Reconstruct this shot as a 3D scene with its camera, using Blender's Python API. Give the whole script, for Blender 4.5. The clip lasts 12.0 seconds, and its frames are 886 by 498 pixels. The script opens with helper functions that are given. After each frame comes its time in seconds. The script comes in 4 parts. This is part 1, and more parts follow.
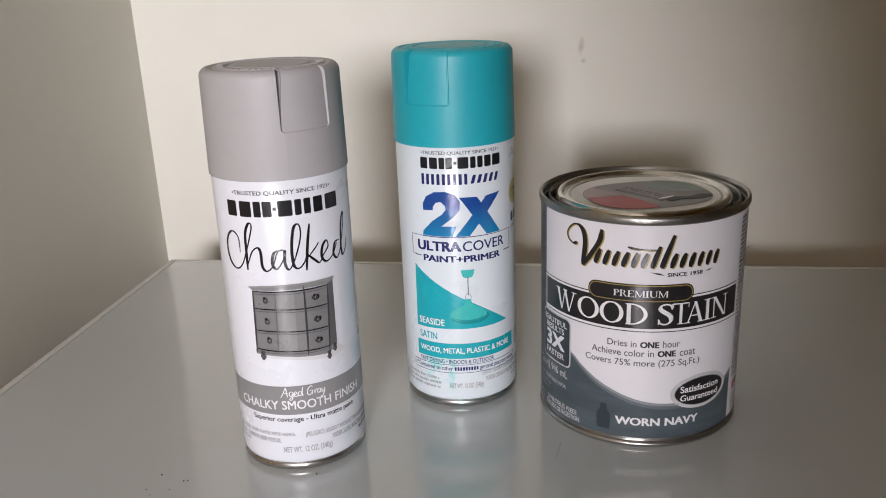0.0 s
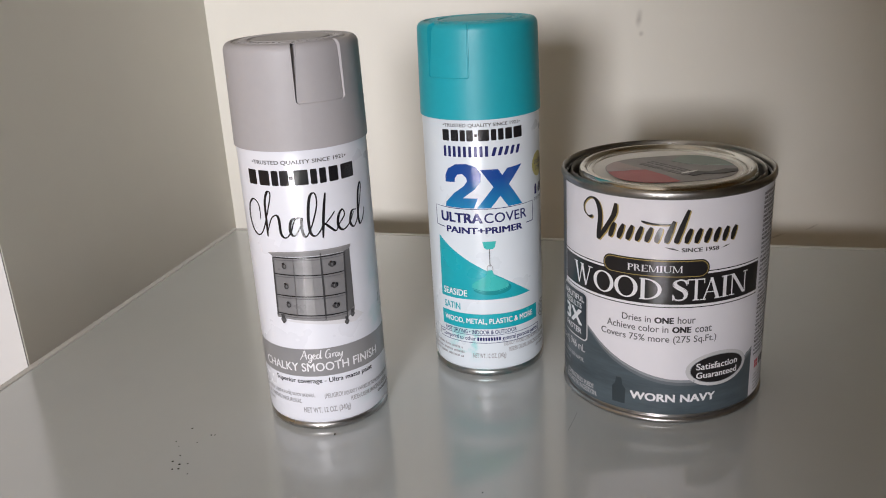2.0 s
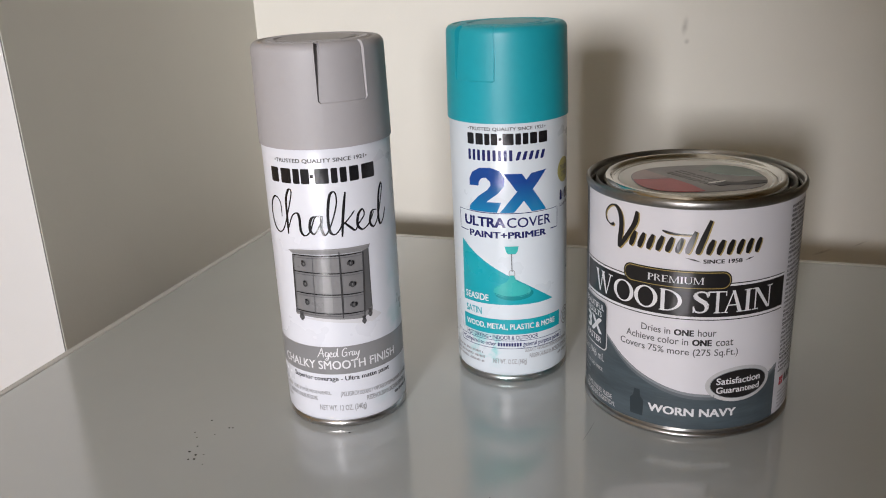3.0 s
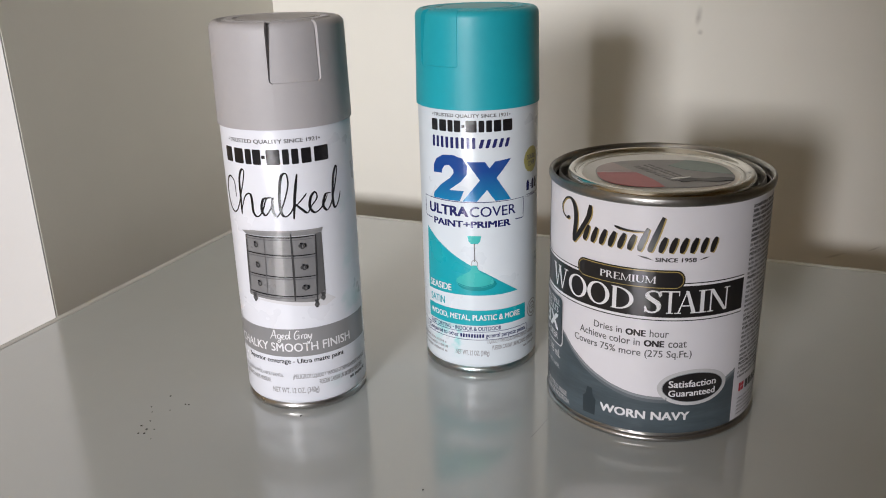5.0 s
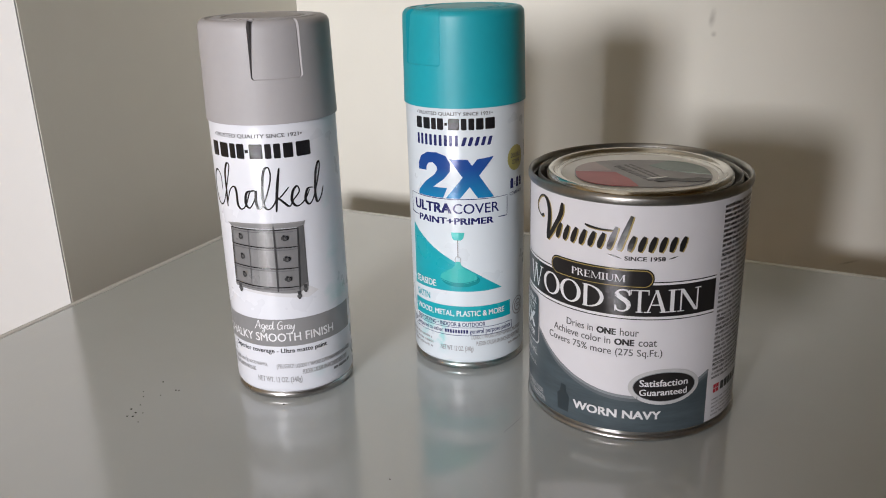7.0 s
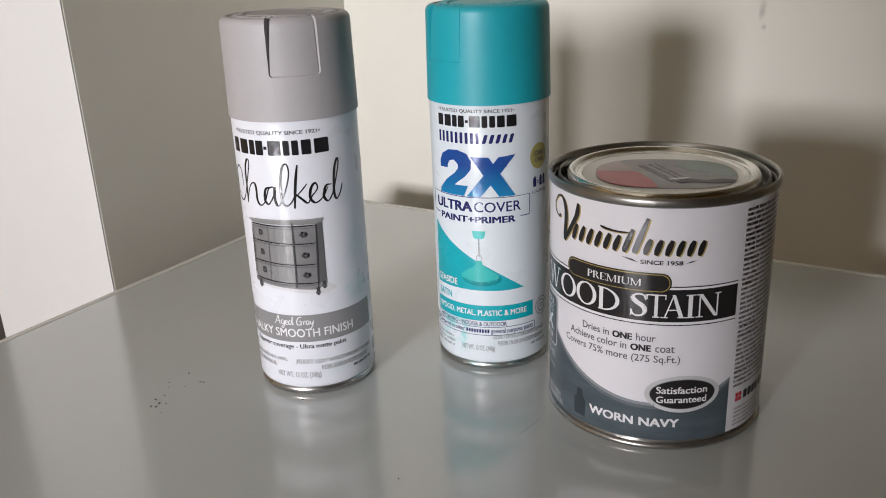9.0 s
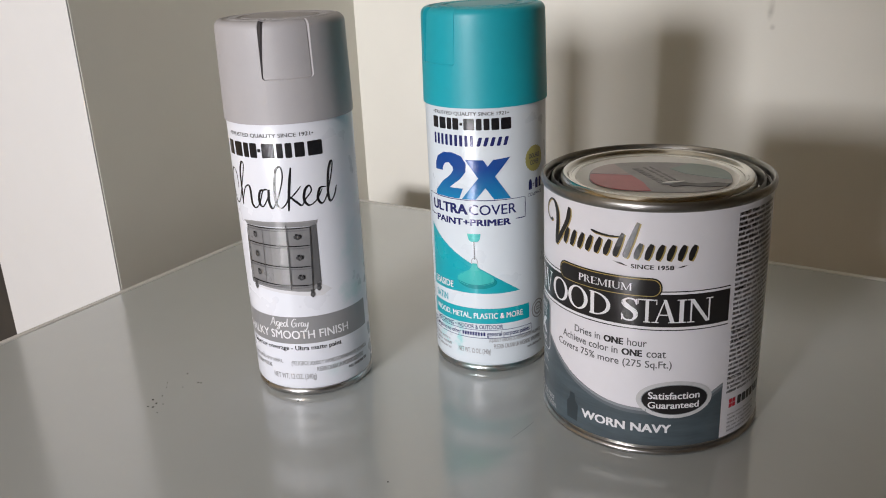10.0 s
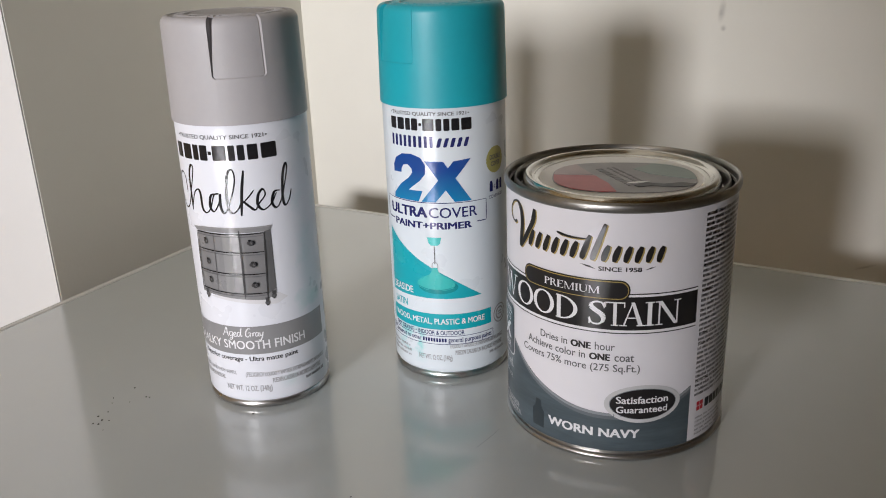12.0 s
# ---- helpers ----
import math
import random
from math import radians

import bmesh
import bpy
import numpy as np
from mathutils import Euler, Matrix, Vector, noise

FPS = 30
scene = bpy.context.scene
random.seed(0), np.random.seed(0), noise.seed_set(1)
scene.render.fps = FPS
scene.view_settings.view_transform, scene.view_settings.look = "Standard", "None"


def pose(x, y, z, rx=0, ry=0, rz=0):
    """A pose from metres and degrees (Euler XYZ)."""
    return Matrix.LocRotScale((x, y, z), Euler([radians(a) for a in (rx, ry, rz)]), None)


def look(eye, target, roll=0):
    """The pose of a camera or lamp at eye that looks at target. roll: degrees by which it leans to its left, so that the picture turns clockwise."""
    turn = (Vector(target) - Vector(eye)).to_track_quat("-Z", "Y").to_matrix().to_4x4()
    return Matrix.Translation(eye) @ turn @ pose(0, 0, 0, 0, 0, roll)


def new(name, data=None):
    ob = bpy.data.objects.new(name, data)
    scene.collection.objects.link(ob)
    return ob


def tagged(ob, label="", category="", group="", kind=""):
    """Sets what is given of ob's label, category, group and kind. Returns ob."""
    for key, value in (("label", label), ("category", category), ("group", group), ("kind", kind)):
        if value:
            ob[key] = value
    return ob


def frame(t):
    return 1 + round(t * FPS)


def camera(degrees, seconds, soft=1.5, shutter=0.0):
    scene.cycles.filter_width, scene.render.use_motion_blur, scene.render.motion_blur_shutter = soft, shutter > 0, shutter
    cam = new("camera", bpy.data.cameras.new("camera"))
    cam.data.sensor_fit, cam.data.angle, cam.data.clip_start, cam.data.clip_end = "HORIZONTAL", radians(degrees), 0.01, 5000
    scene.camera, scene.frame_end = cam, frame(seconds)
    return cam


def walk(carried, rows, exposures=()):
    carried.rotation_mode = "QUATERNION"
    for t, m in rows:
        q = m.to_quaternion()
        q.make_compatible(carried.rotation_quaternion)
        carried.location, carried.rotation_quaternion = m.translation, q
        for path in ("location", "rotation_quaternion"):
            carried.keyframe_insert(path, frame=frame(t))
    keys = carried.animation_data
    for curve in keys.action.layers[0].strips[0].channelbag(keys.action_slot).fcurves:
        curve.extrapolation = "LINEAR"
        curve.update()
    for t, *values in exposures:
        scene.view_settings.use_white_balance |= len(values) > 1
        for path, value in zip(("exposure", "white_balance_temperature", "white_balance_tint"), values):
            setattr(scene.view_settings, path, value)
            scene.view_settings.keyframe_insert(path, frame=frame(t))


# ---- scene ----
# camera and its walk: seconds, x, y, z, turn about x, y, z
cam = camera(54.9, 12.0, soft=1.0)
ROWS = [
    (0.0, 0.06275, -0.47307, 0.24669, 71.51, 2.118, 7.903),
    (0.5, 0.07155, -0.47369, 0.24579, 71.031, 2.262, 9.216),
    (1, 0.08565, -0.47428, 0.24366, 70.267, 2.708, 11.862),
    (1.5, 0.09524, -0.47438, 0.24526, 70.175, 3.135, 13.728),
    (2, 0.10452, -0.47327, 0.24446, 70.231, 3.127, 14.364),
    (2.5, 0.11338, -0.47186, 0.24513, 70.549, 2.97, 15.76),
    (3, 0.12264, -0.46759, 0.24194, 70.804, 2.534, 18.576),
    (5, 0.1696, -0.4428, 0.23837, 70.056, 1.553, 22.998),
    (5.5, 0.17927, -0.4407, 0.23975, 70.069, 1.54, 23.87),
    (6, 0.18815, -0.44046, 0.24128, 70.179, 1.52, 24.621),
    (6.5, 0.1989, -0.43812, 0.23904, 70.387, 1.527, 25.581),
    (7, 0.2066, -0.43459, 0.23637, 70.326, 1.611, 26.594),
    (9, 0.22619, -0.41751, 0.23793, 69.863, 2.26, 31.104),
    (9.5, 0.23328, -0.41347, 0.23875, 69.842, 2.424, 31.929),
    (10, 0.23818, -0.40844, 0.23885, 69.868, 2.556, 32.594),
    (10.5, 0.23895, -0.40458, 0.23855, 70.046, 2.885, 33.138),
    (11, 0.23389, -0.40135, 0.23596, 70.187, 3.105, 32.77),
    (11.5, 0.22745, -0.40172, 0.23814, 69.927, 2.679, 31.165),
    (12, 0.22497, -0.40171, 0.23498, 69.951, 2.011, 28.908),
]
EXPOSURES = [(0.0, -0.02, 6560, 12), (3.0, -0.03, 6520, 10.5), (5.0, 0.02, 6500, 9.5), (9.0, 0.04, 6500, 9.5), (12.0, 0.04, 6500, 9.5)]
walk(cam, [(t, pose(x, y, z, rx, ry, rz)) for t, x, y, z, rx, ry, rz in ROWS], EXPOSURES)

# ---- light: a window in the wall behind the camera, and a faint sky outside ----
world = bpy.data.worlds.new("world")
scene.world = world
world.use_nodes = True
sky = world.node_tree.nodes.new("ShaderNodeTexSky")
sky.sky_type, sky.sun_disc, sky.sun_elevation, sky.sun_rotation = "NISHITA", False, radians(35), radians(150)
world.node_tree.links.new(sky.outputs[0], world.node_tree.nodes["Background"].inputs[0])
world.node_tree.nodes["Background"].inputs[1].default_value = 0.1

WIN_X, WIN_Y, WIN_Z, WIN_W, WIN_H = 0.05, -2.50, 0.51, 0.48, 0.36
daylight = bpy.data.lights.new("window_daylight", "AREA")
daylight.shape, daylight.size, daylight.size_y = "RECTANGLE", WIN_W, WIN_H
daylight.energy, daylight.color = 67.0, (1.0, 0.982, 1.025)
new("window_daylight", daylight).matrix_world = look((WIN_X, WIN_Y - 0.03, WIN_Z), (WIN_X, 0.0, WIN_Z))


# ---- materials ----
def material(name, color, rough=0.5, metal=0.0, vary=0.0, scale=20.0, bump=0.0, bump_scale=200.0, coat=0.0, spec=0.5, second=None, stretch=1.0):
    """A surface with colour variation at two scales, uneven gloss and fine relief."""
    m = bpy.data.materials.new(name)
    m.use_nodes = True
    nt = m.node_tree
    b = nt.nodes["Principled BSDF"]
    b.inputs["Base Color"].default_value = (*color, 1)
    b.inputs["Roughness"].default_value = rough
    b.inputs["Metallic"].default_value = metal
    b.inputs["Coat Weight"].default_value = coat
    b.inputs["Coat Roughness"].default_value = 0.12
    b.inputs["Specular IOR Level"].default_value = spec
    tc = nt.nodes.new("ShaderNodeTexCoord")
    if vary:
        n1, n2 = nt.nodes.new("ShaderNodeTexNoise"), nt.nodes.new("ShaderNodeTexNoise")
        n1.inputs["Scale"].default_value, n2.inputs["Scale"].default_value = scale, scale * 9
        n1.inputs["Detail"].default_value, n2.inputs["Detail"].default_value = 4, 6
        mix = nt.nodes.new("ShaderNodeMath")
        mix.operation = "MULTIPLY_ADD"
        mix.inputs[1].default_value = 0.35
        mp = nt.nodes.new("ShaderNodeMapping")
        mp.inputs["Scale"].default_value = (1, 1, stretch)
        nt.links.new(tc.outputs["Object"], mp.inputs[0])
        for n in (n1, n2):
            nt.links.new(mp.outputs[0], n.inputs["Vector"])
        nt.links.new(n2.outputs[0], mix.inputs[0])
        nt.links.new(n1.outputs[0], mix.inputs[2])
        ramp = nt.nodes.new("ShaderNodeMapRange")
        ramp.inputs[1].default_value, ramp.inputs[2].default_value = 0.40, 0.95
        nt.links.new(mix.outputs[0], ramp.inputs[0])
        cm = nt.nodes.new("ShaderNodeMix")
        cm.data_type = "RGBA"
        other = second or tuple(c * (1 - vary) for c in color)
        cm.inputs[6].default_value, cm.inputs[7].default_value = (*color, 1), (*other, 1)
        nt.links.new(ramp.outputs[0], cm.inputs[0])
        nt.links.new(cm.outputs[2], b.inputs["Base Color"])
        rr = nt.nodes.new("ShaderNodeMapRange")
        rr.inputs[3].default_value, rr.inputs[4].default_value = rough * 0.85, min(1, rough * 1.25)
        nt.links.new(n1.outputs[0], rr.inputs[0])
        nt.links.new(rr.outputs[0], b.inputs["Roughness"])
    if bump:
        nb = nt.nodes.new("ShaderNodeTexNoise")
        nb.inputs["Scale"].default_value, nb.inputs["Detail"].default_value = bump_scale, 5
        nt.links.new(tc.outputs["Object"], nb.inputs["Vector"])
        bp = nt.nodes.new("ShaderNodeBump")
        bp.inputs["Strength"].default_value, bp.inputs["Distance"].default_value = bump, 0.001
        nt.links.new(nb.outputs[0], bp.inputs["Height"])
        nt.links.new(bp.outputs[0], b.inputs["Normal"])
    return m


def blotches(m, color, lo, hi, scale, box):
    """Dried paint blotches of one colour on a material, within a box of object space (x0, x1, z0, z1) with ragged edges."""
    nt = m.node_tree
    b = nt.nodes["Principled BSDF"]
    tc = nt.nodes.new("ShaderNodeTexCoord")
    n = nt.nodes.new("ShaderNodeTexNoise")
    n.inputs["Scale"].default_value, n.inputs["Detail"].default_value = scale, 6
    nt.links.new(tc.outputs["Object"], n.inputs["Vector"])
    ramp = nt.nodes.new("ShaderNodeMapRange")
    ramp.inputs[1].default_value, ramp.inputs[2].default_value = lo, hi
    nt.links.new(n.outputs[0], ramp.inputs[0])
    sep = nt.nodes.new("ShaderNodeSeparateXYZ")
    nt.links.new(tc.outputs["Object"], sep.inputs[0])
    last = ramp.outputs[0]
    for axis, a, c, soft in (("X", box[0], box[1], 0.004), ("Z", box[2], box[3], 0.008)):
        for edge, sign in ((a, 1), (c, -1)):
            f = nt.nodes.new("ShaderNodeMapRange")
            f.inputs[1].default_value, f.inputs[2].default_value = edge, edge + sign * soft
            nt.links.new(sep.outputs[axis], f.inputs[0])
            mu = nt.nodes.new("ShaderNodeMath")
            mu.operation = "MULTIPLY"
            nt.links.new(last, mu.inputs[0])
            nt.links.new(f.outputs[0], mu.inputs[1])
            last = mu.outputs[0]
    cm = nt.nodes.new("ShaderNodeMix")
    cm.data_type = "RGBA"
    base = b.inputs["Base Color"]
    if base.links:
        nt.links.new(base.links[0].from_socket, cm.inputs[6])
    else:
        cm.inputs[6].default_value = base.default_value
    cm.inputs[7].default_value = (*color, 1)
    nt.links.new(last, cm.inputs[0])
    nt.links.new(cm.outputs[2], base)
    return m


def fade(m, color, z_from, z_to):
    """A printed blend to another colour down the label."""
    nt = m.node_tree
    b = nt.nodes["Principled BSDF"]
    tc, sep, f, cm = (nt.nodes.new(k) for k in ("ShaderNodeTexCoord", "ShaderNodeSeparateXYZ", "ShaderNodeMapRange", "ShaderNodeMix"))
    nt.links.new(tc.outputs["Object"], sep.inputs[0])
    nt.links.new(sep.outputs["Z"], f.inputs[0])
    f.inputs[1].default_value, f.inputs[2].default_value = z_from, z_to
    cm.data_type = "RGBA"
    cm.inputs[6].default_value, cm.inputs[7].default_value = b.inputs["Base Color"].default_value, (*color, 1)
    nt.links.new(f.outputs[0], cm.inputs[0])
    nt.links.new(cm.outputs[2], b.inputs["Base Color"])
    return m


def smudge_material(name, color, strength):
    """A soft-edged smear that fades out to nothing at its rim."""
    m = bpy.data.materials.new(name)
    m.use_nodes = True
    nt = m.node_tree
    b = nt.nodes["Principled BSDF"]
    b.inputs["Base Color"].default_value = (*color, 1)
    b.inputs["Roughness"].default_value = 0.8
    tc = nt.nodes.new("ShaderNodeTexCoord")
    mp = nt.nodes.new("ShaderNodeMapping")
    mp.inputs["Location"].default_value, mp.inputs["Scale"].default_value = (-1, 0, -1), (2, 0, 2)
    g = nt.nodes.new("ShaderNodeTexGradient")
    g.gradient_type = "SPHERICAL"
    nt.links.new(tc.outputs["Generated"], mp.inputs[0])
    nt.links.new(mp.outputs[0], g.inputs[0])
    n = nt.nodes.new("ShaderNodeTexNoise")
    n.inputs["Scale"].default_value = 160
    nt.links.new(tc.outputs["Object"], n.inputs["Vector"])
    mu = nt.nodes.new("ShaderNodeMath")
    mu.operation = "MULTIPLY"
    nt.links.new(g.outputs[0], mu.inputs[0])
    nt.links.new(n.outputs[0], mu.inputs[1])
    mu2 = nt.nodes.new("ShaderNodeMath")
    mu2.operation, mu2.use_clamp, mu2.inputs[1].default_value = "MULTIPLY", True, strength
    nt.links.new(mu.outputs[0], mu2.inputs[0])
    nt.links.new(mu2.outputs[0], b.inputs["Alpha"])
    return m


WALL = material("warm_white_wall_paint", (0.748, 0.728, 0.655), 0.55, vary=0.07, scale=3.0, bump=0.10, bump_scale=260)
TRIM = material("white_wall_edge_paint", (0.655, 0.655, 0.645), 0.5, vary=0.05, scale=5.0, bump=0.08, bump_scale=260)
# for surfaces out of view: tan picked to warm and dim the bounced light
ROOM = material("bounce_tan_wall_paint", (0.385, 0.275, 0.13), 0.6, vary=0.1, scale=3.0)
CEIL = material("ceiling_paint", (0.74, 0.69, 0.58), 0.7, vary=0.05, scale=3.0)
FLOOR = material("floor_boards", (0.22, 0.15, 0.09), 0.5, vary=0.4, scale=4.0)
TOP = material("grey_white_back_painted_glass", (0.44, 0.46, 0.45), 0.15, vary=0.05, scale=6.0, spec=0.5, coat=1.0)
LIP = material("white_lacquered_edge", (0.56, 0.55, 0.52), 0.35, vary=0.06, scale=30)
GROOVE = material("dark_joint", (0.12, 0.115, 0.11), 0.7)
# near-black colour stands for missing light past the wall end
DARK = material("unlit_gap_dark", (0.05, 0.047, 0.042), 0.5, vary=0.4, scale=8)
STEEL = material("tinplate", (0.50, 0.49, 0.475), 0.28, 1.0, vary=0.25, scale=60, bump=0.04, bump_scale=400)
TEAL_STEEL = blotches(material("tinplate_with_teal_overspray", (0.50, 0.49, 0.475), 0.30, 1.0, vary=0.25, scale=60, bump=0.04, bump_scale=400),
                      (0.27, 0.45, 0.455), 0.47, 0.66, 70, (-0.04, 0.04, -0.02, 0.03))
LID_STEEL = material("bright_tinplate", (0.66, 0.645, 0.60), 0.17, 1.0, vary=0.25, scale=70, bump=0.05, bump_scale=350)
STEEL_DULL = material("dull_tinplate", (0.37, 0.36, 0.34), 0.33, 1.0, vary=0.3, scale=60, bump=0.05, bump_scale=400)
WHITE_CAN = material("white_can_lacquer", (0.685, 0.70, 0.75), 0.27, vary=0.03, scale=25)
WHITE_GREY_CAN = blotches(material("white_can_lacquer_smeared", (0.685, 0.70, 0.75), 0.27, vary=0.03, scale=25),
                          (0.42, 0.60, 0.60), 0.50, 0.72, 45, (0.0245, 0.040, 0.010, 0.118))
WHITE_TEAL_CAN = blotches(material("white_can_lacquer_splashed", (0.645, 0.70, 0.74), 0.27, vary=0.03, scale=25),
                          (0.30, 0.62, 0.62), 0.47, 0.58, 110, (-0.019, 0.003, 0.009, 0.036))
PAPER = material("white_label_paper", (0.70, 0.69, 0.725), 0.33, vary=0.04, scale=25)
GREY_CAP = material("satin_grey_plastic", (0.365, 0.352, 0.358), 0.5, vary=0.07, scale=30, bump=0.05, bump_scale=900)
TEAL_CAP = material("satin_teal_plastic", (0.010, 0.350, 0.420), 0.42, vary=0.10, scale=30, bump=0.04, bump_scale=900)
INK = {
    "black": material("black_ink", (0.010, 0.010, 0.012), 0.27),
    "soft": material("grey_black_ink", (0.10, 0.10, 0.105), 0.3),
    "fine": material("fine_print_ink", (0.30, 0.30, 0.31), 0.3),
    "finer": material("pale_fine_print_ink", (0.45, 0.45, 0.46), 0.3),
    "white": material("white_ink", (0.72, 0.72, 0.74), 0.28),
    "grey": material("mid_grey_ink", (0.235, 0.235, 0.24), 0.28, vary=0.08, scale=40),
    "blue": fade(material("deep_blue_ink", (0.010, 0.058, 0.26), 0.27), (0.008, 0.21, 0.42), 0.122, 0.102),
    "navy": material("indigo_ink", (0.018, 0.022, 0.115), 0.27),
    "teal": material("teal_ink", (0.009, 0.355, 0.415), 0.27, vary=0.06, scale=40),
    "lamp": material("bright_teal_ink", (0.045, 0.46, 0.44), 0.27, vary=0.12, scale=60),
    "lamp_dark": material("shaded_teal_ink", (0.008, 0.24, 0.26), 0.27),
    "gold": material("gold_ink", (0.40, 0.30, 0.09), 0.3, vary=0.2, scale=80),
    "seal": material("olive_gold_ink", (0.46, 0.42, 0.13), 0.3, vary=0.15, scale=90),
    "slate": material("slate_blue_woodgrain_ink", (0.082, 0.110, 0.128), 0.3, vary=0.55, scale=14, stretch=7.0),
    "slate_dark": material("dark_slate_ink", (0.028, 0.040, 0.050), 0.3),
    "slate_mid": material("mid_slate_ink", (0.030, 0.042, 0.050), 0.3),
    "slate_half": material("half_pale_slate_ink", (0.135, 0.155, 0.172), 0.3, vary=0.2, scale=40),
    "slate_light": material("pale_slate_ink", (0.24, 0.26, 0.28), 0.3),
    "silver": material("silver_ink", (0.58, 0.58, 0.59), 0.3, vary=0.25, scale=60),
    "jet": material("label_black_ink", (0.012, 0.011, 0.012), 0.3),
    "red": material("red_ink", (0.50, 0.03, 0.05), 0.3),
    "d1": material("furniture_grey_ink", (0.225, 0.224, 0.228), 0.28, vary=0.2, scale=70),
    "d2": material("furniture_mid_grey_ink", (0.195, 0.194, 0.198), 0.28, vary=0.2, scale=70),
    "d3": material("furniture_dark_grey_ink", (0.11, 0.11, 0.113), 0.28, vary=0.2, scale=70),
    "d5": material("furniture_line_ink", (0.045, 0.045, 0.047), 0.28),
    "d4": material("furniture_light_and_glare_ink", (0.27, 0.27, 0.27), 0.28, vary=0.2, scale=70),
    "shadow": material("soft_shadow_ink", (0.60, 0.60, 0.62), 0.28),
}
STICKER = {
    "grey": material("sticker_grey_print", (0.27, 0.255, 0.25), 0.35, vary=0.35, scale=90),
    "red": material("sticker_red_print", (0.42, 0.055, 0.065), 0.35, vary=0.25, scale=60),
    "pink": material("sticker_pink_grey_print", (0.40, 0.30, 0.29), 0.35, vary=0.2, scale=60),
    "green": material("sticker_green_grey_print", (0.20, 0.265, 0.235), 0.35, vary=0.25, scale=60),
    "dark": material("sticker_tear_shadow", (0.03, 0.028, 0.028), 0.4, vary=0.3, scale=90),
    "bar": material("sticker_dim_print", (0.15, 0.14, 0.14), 0.4, vary=0.3, scale=90),
    "lid": material("white_lid_paint", (0.80, 0.78, 0.74), 0.4, vary=0.10, scale=50),
}
SPECK = material("dark_dirt", (0.035, 0.03, 0.028), 0.8, vary=0.3, scale=300)


# ---- mesh helpers ----
def part(name, bm, mat, parent=None, label="", smooth=None):
    """Links a bmesh as one mesh object, under parent if given."""
    me = bpy.data.meshes.new(name)
    bm.normal_update()
    if smooth is not None:
        for f in bm.faces:
            f.smooth = True
        for e in bm.edges:
            if len(e.link_faces) == 2 and e.calc_face_angle(0) > radians(smooth):
                e.smooth = False
    bm.to_mesh(me)
    bm.free()
    me.materials.append(mat)
    ob = new(name, me)
    if parent:
        ob.parent = parent
    if label:
        ob["label"] = label
    return ob


def box_bm(a, b, bevel=0.0):
    bm = bmesh.new()
    bmesh.ops.create_cube(bm, size=1)
    for v in bm.verts:
        v.co = Vector([(a[i] + b[i]) / 2 + v.co[i] * (b[i] - a[i]) for i in range(3)])
    if bevel:
        bmesh.ops.bevel(bm, geom=bm.edges[:], offset=bevel, segments=2, affect="EDGES", profile=0.5)
    return bm


def lathe(profile, seg=96, wobble=0.0):
    """Turns a profile of (radius, height) round z. A radius of 0 makes a pole."""
    bm = bmesh.new()
    rings = []
    for r, z in profile:
        if r <= 0:
            rings.append([bm.verts.new((0, 0, z))])
        else:
            rings.append([bm.verts.new(((r + wobble * math.sin(3 * a + 40 * z)) * math.cos(a), (r + wobble * math.sin(3 * a + 40 * z)) * math.sin(a), z))
                          for a in (2 * math.pi * i / seg for i in range(seg))])
    for lo, hi in zip(rings, rings[1:]):
        for i in range(seg):
            j = (i + 1) % seg
            q = [lo[i % len(lo)], lo[j % len(lo)], hi[j % len(hi)], hi[i % len(hi)]]
            q = [v for k, v in enumerate(q) if v not in q[:k]]
            if len(q) > 2:
                bm.faces.new(q)
    bmesh.ops.recalc_face_normals(bm, faces=bm.faces)
    return bm


def wrap(bm, radius, lift, step=0.0028):
    """Bends a flat print, drawn in millimetres as x along and y up, round a can."""
    xs = [v.co.x for v in bm.verts]
    for v in bm.verts:
        v.co *= 0.001
    widest = max(max(v.co.x for v in f.verts) - min(v.co.x for v in f.verts) for f in bm.faces)
    x = math.ceil(min(xs) * 0.001 / step) * step
    while widest > 0.13 * radius and x < max(xs) * 0.001:
        bmesh.ops.bisect_plane(bm, geom=bm.verts[:] + bm.edges[:] + bm.faces[:], plane_co=(x, 0, 0), plane_no=(1, 0, 0), dist=1e-7)
        x += step
    for v in bm.verts:
        a, r = v.co.x / radius, radius + lift + v.co.z
        v.co = Vector((r * math.sin(a), -r * math.cos(a), v.co.y))
    bm.normal_update()
    flip = [f for f in bm.faces if f.normal.x * f.calc_center_median().x + f.normal.y * f.calc_center_median().y < 0]
    bmesh.ops.reverse_faces(bm, faces=flip)
    for f in bm.faces:
        f.smooth = True
    return bm


def flat(polys):
    """Flat polygons in millimetres."""
    bm = bmesh.new()
    for pts in polys:
        bm.faces.new([bm.verts.new((x, y, 0)) for x, y in pts])
    large = [f for f in bm.faces if len(f.verts) > 4]
    if large:
        bmesh.ops.triangulate(bm, faces=large)
    return bm


def rect(x0, x1, y0, y1):
    return [(x0, y0), (x1, y0), (x1, y1), (x0, y1)]


def rounded(x0, x1, y0, y1, r, n=5):
    pts = []
    for cx, cy, a0 in ((x1 - r, y1 - r, 0), (x0 + r, y1 - r, 90), (x0 + r, y0 + r, 180), (x1 - r, y0 + r, 270)):
        for i in range(n + 1):
            a = radians(a0 + 90 * i / n)
            pts.append((cx + r * math.cos(a), cy + r * math.sin(a)))
    return pts


def oval(cx, cy, rx, ry, n=40):
    return [(cx + rx * math.cos(2 * math.pi * i / n), cy + ry * math.sin(2 * math.pi * i / n)) for i in range(n)]


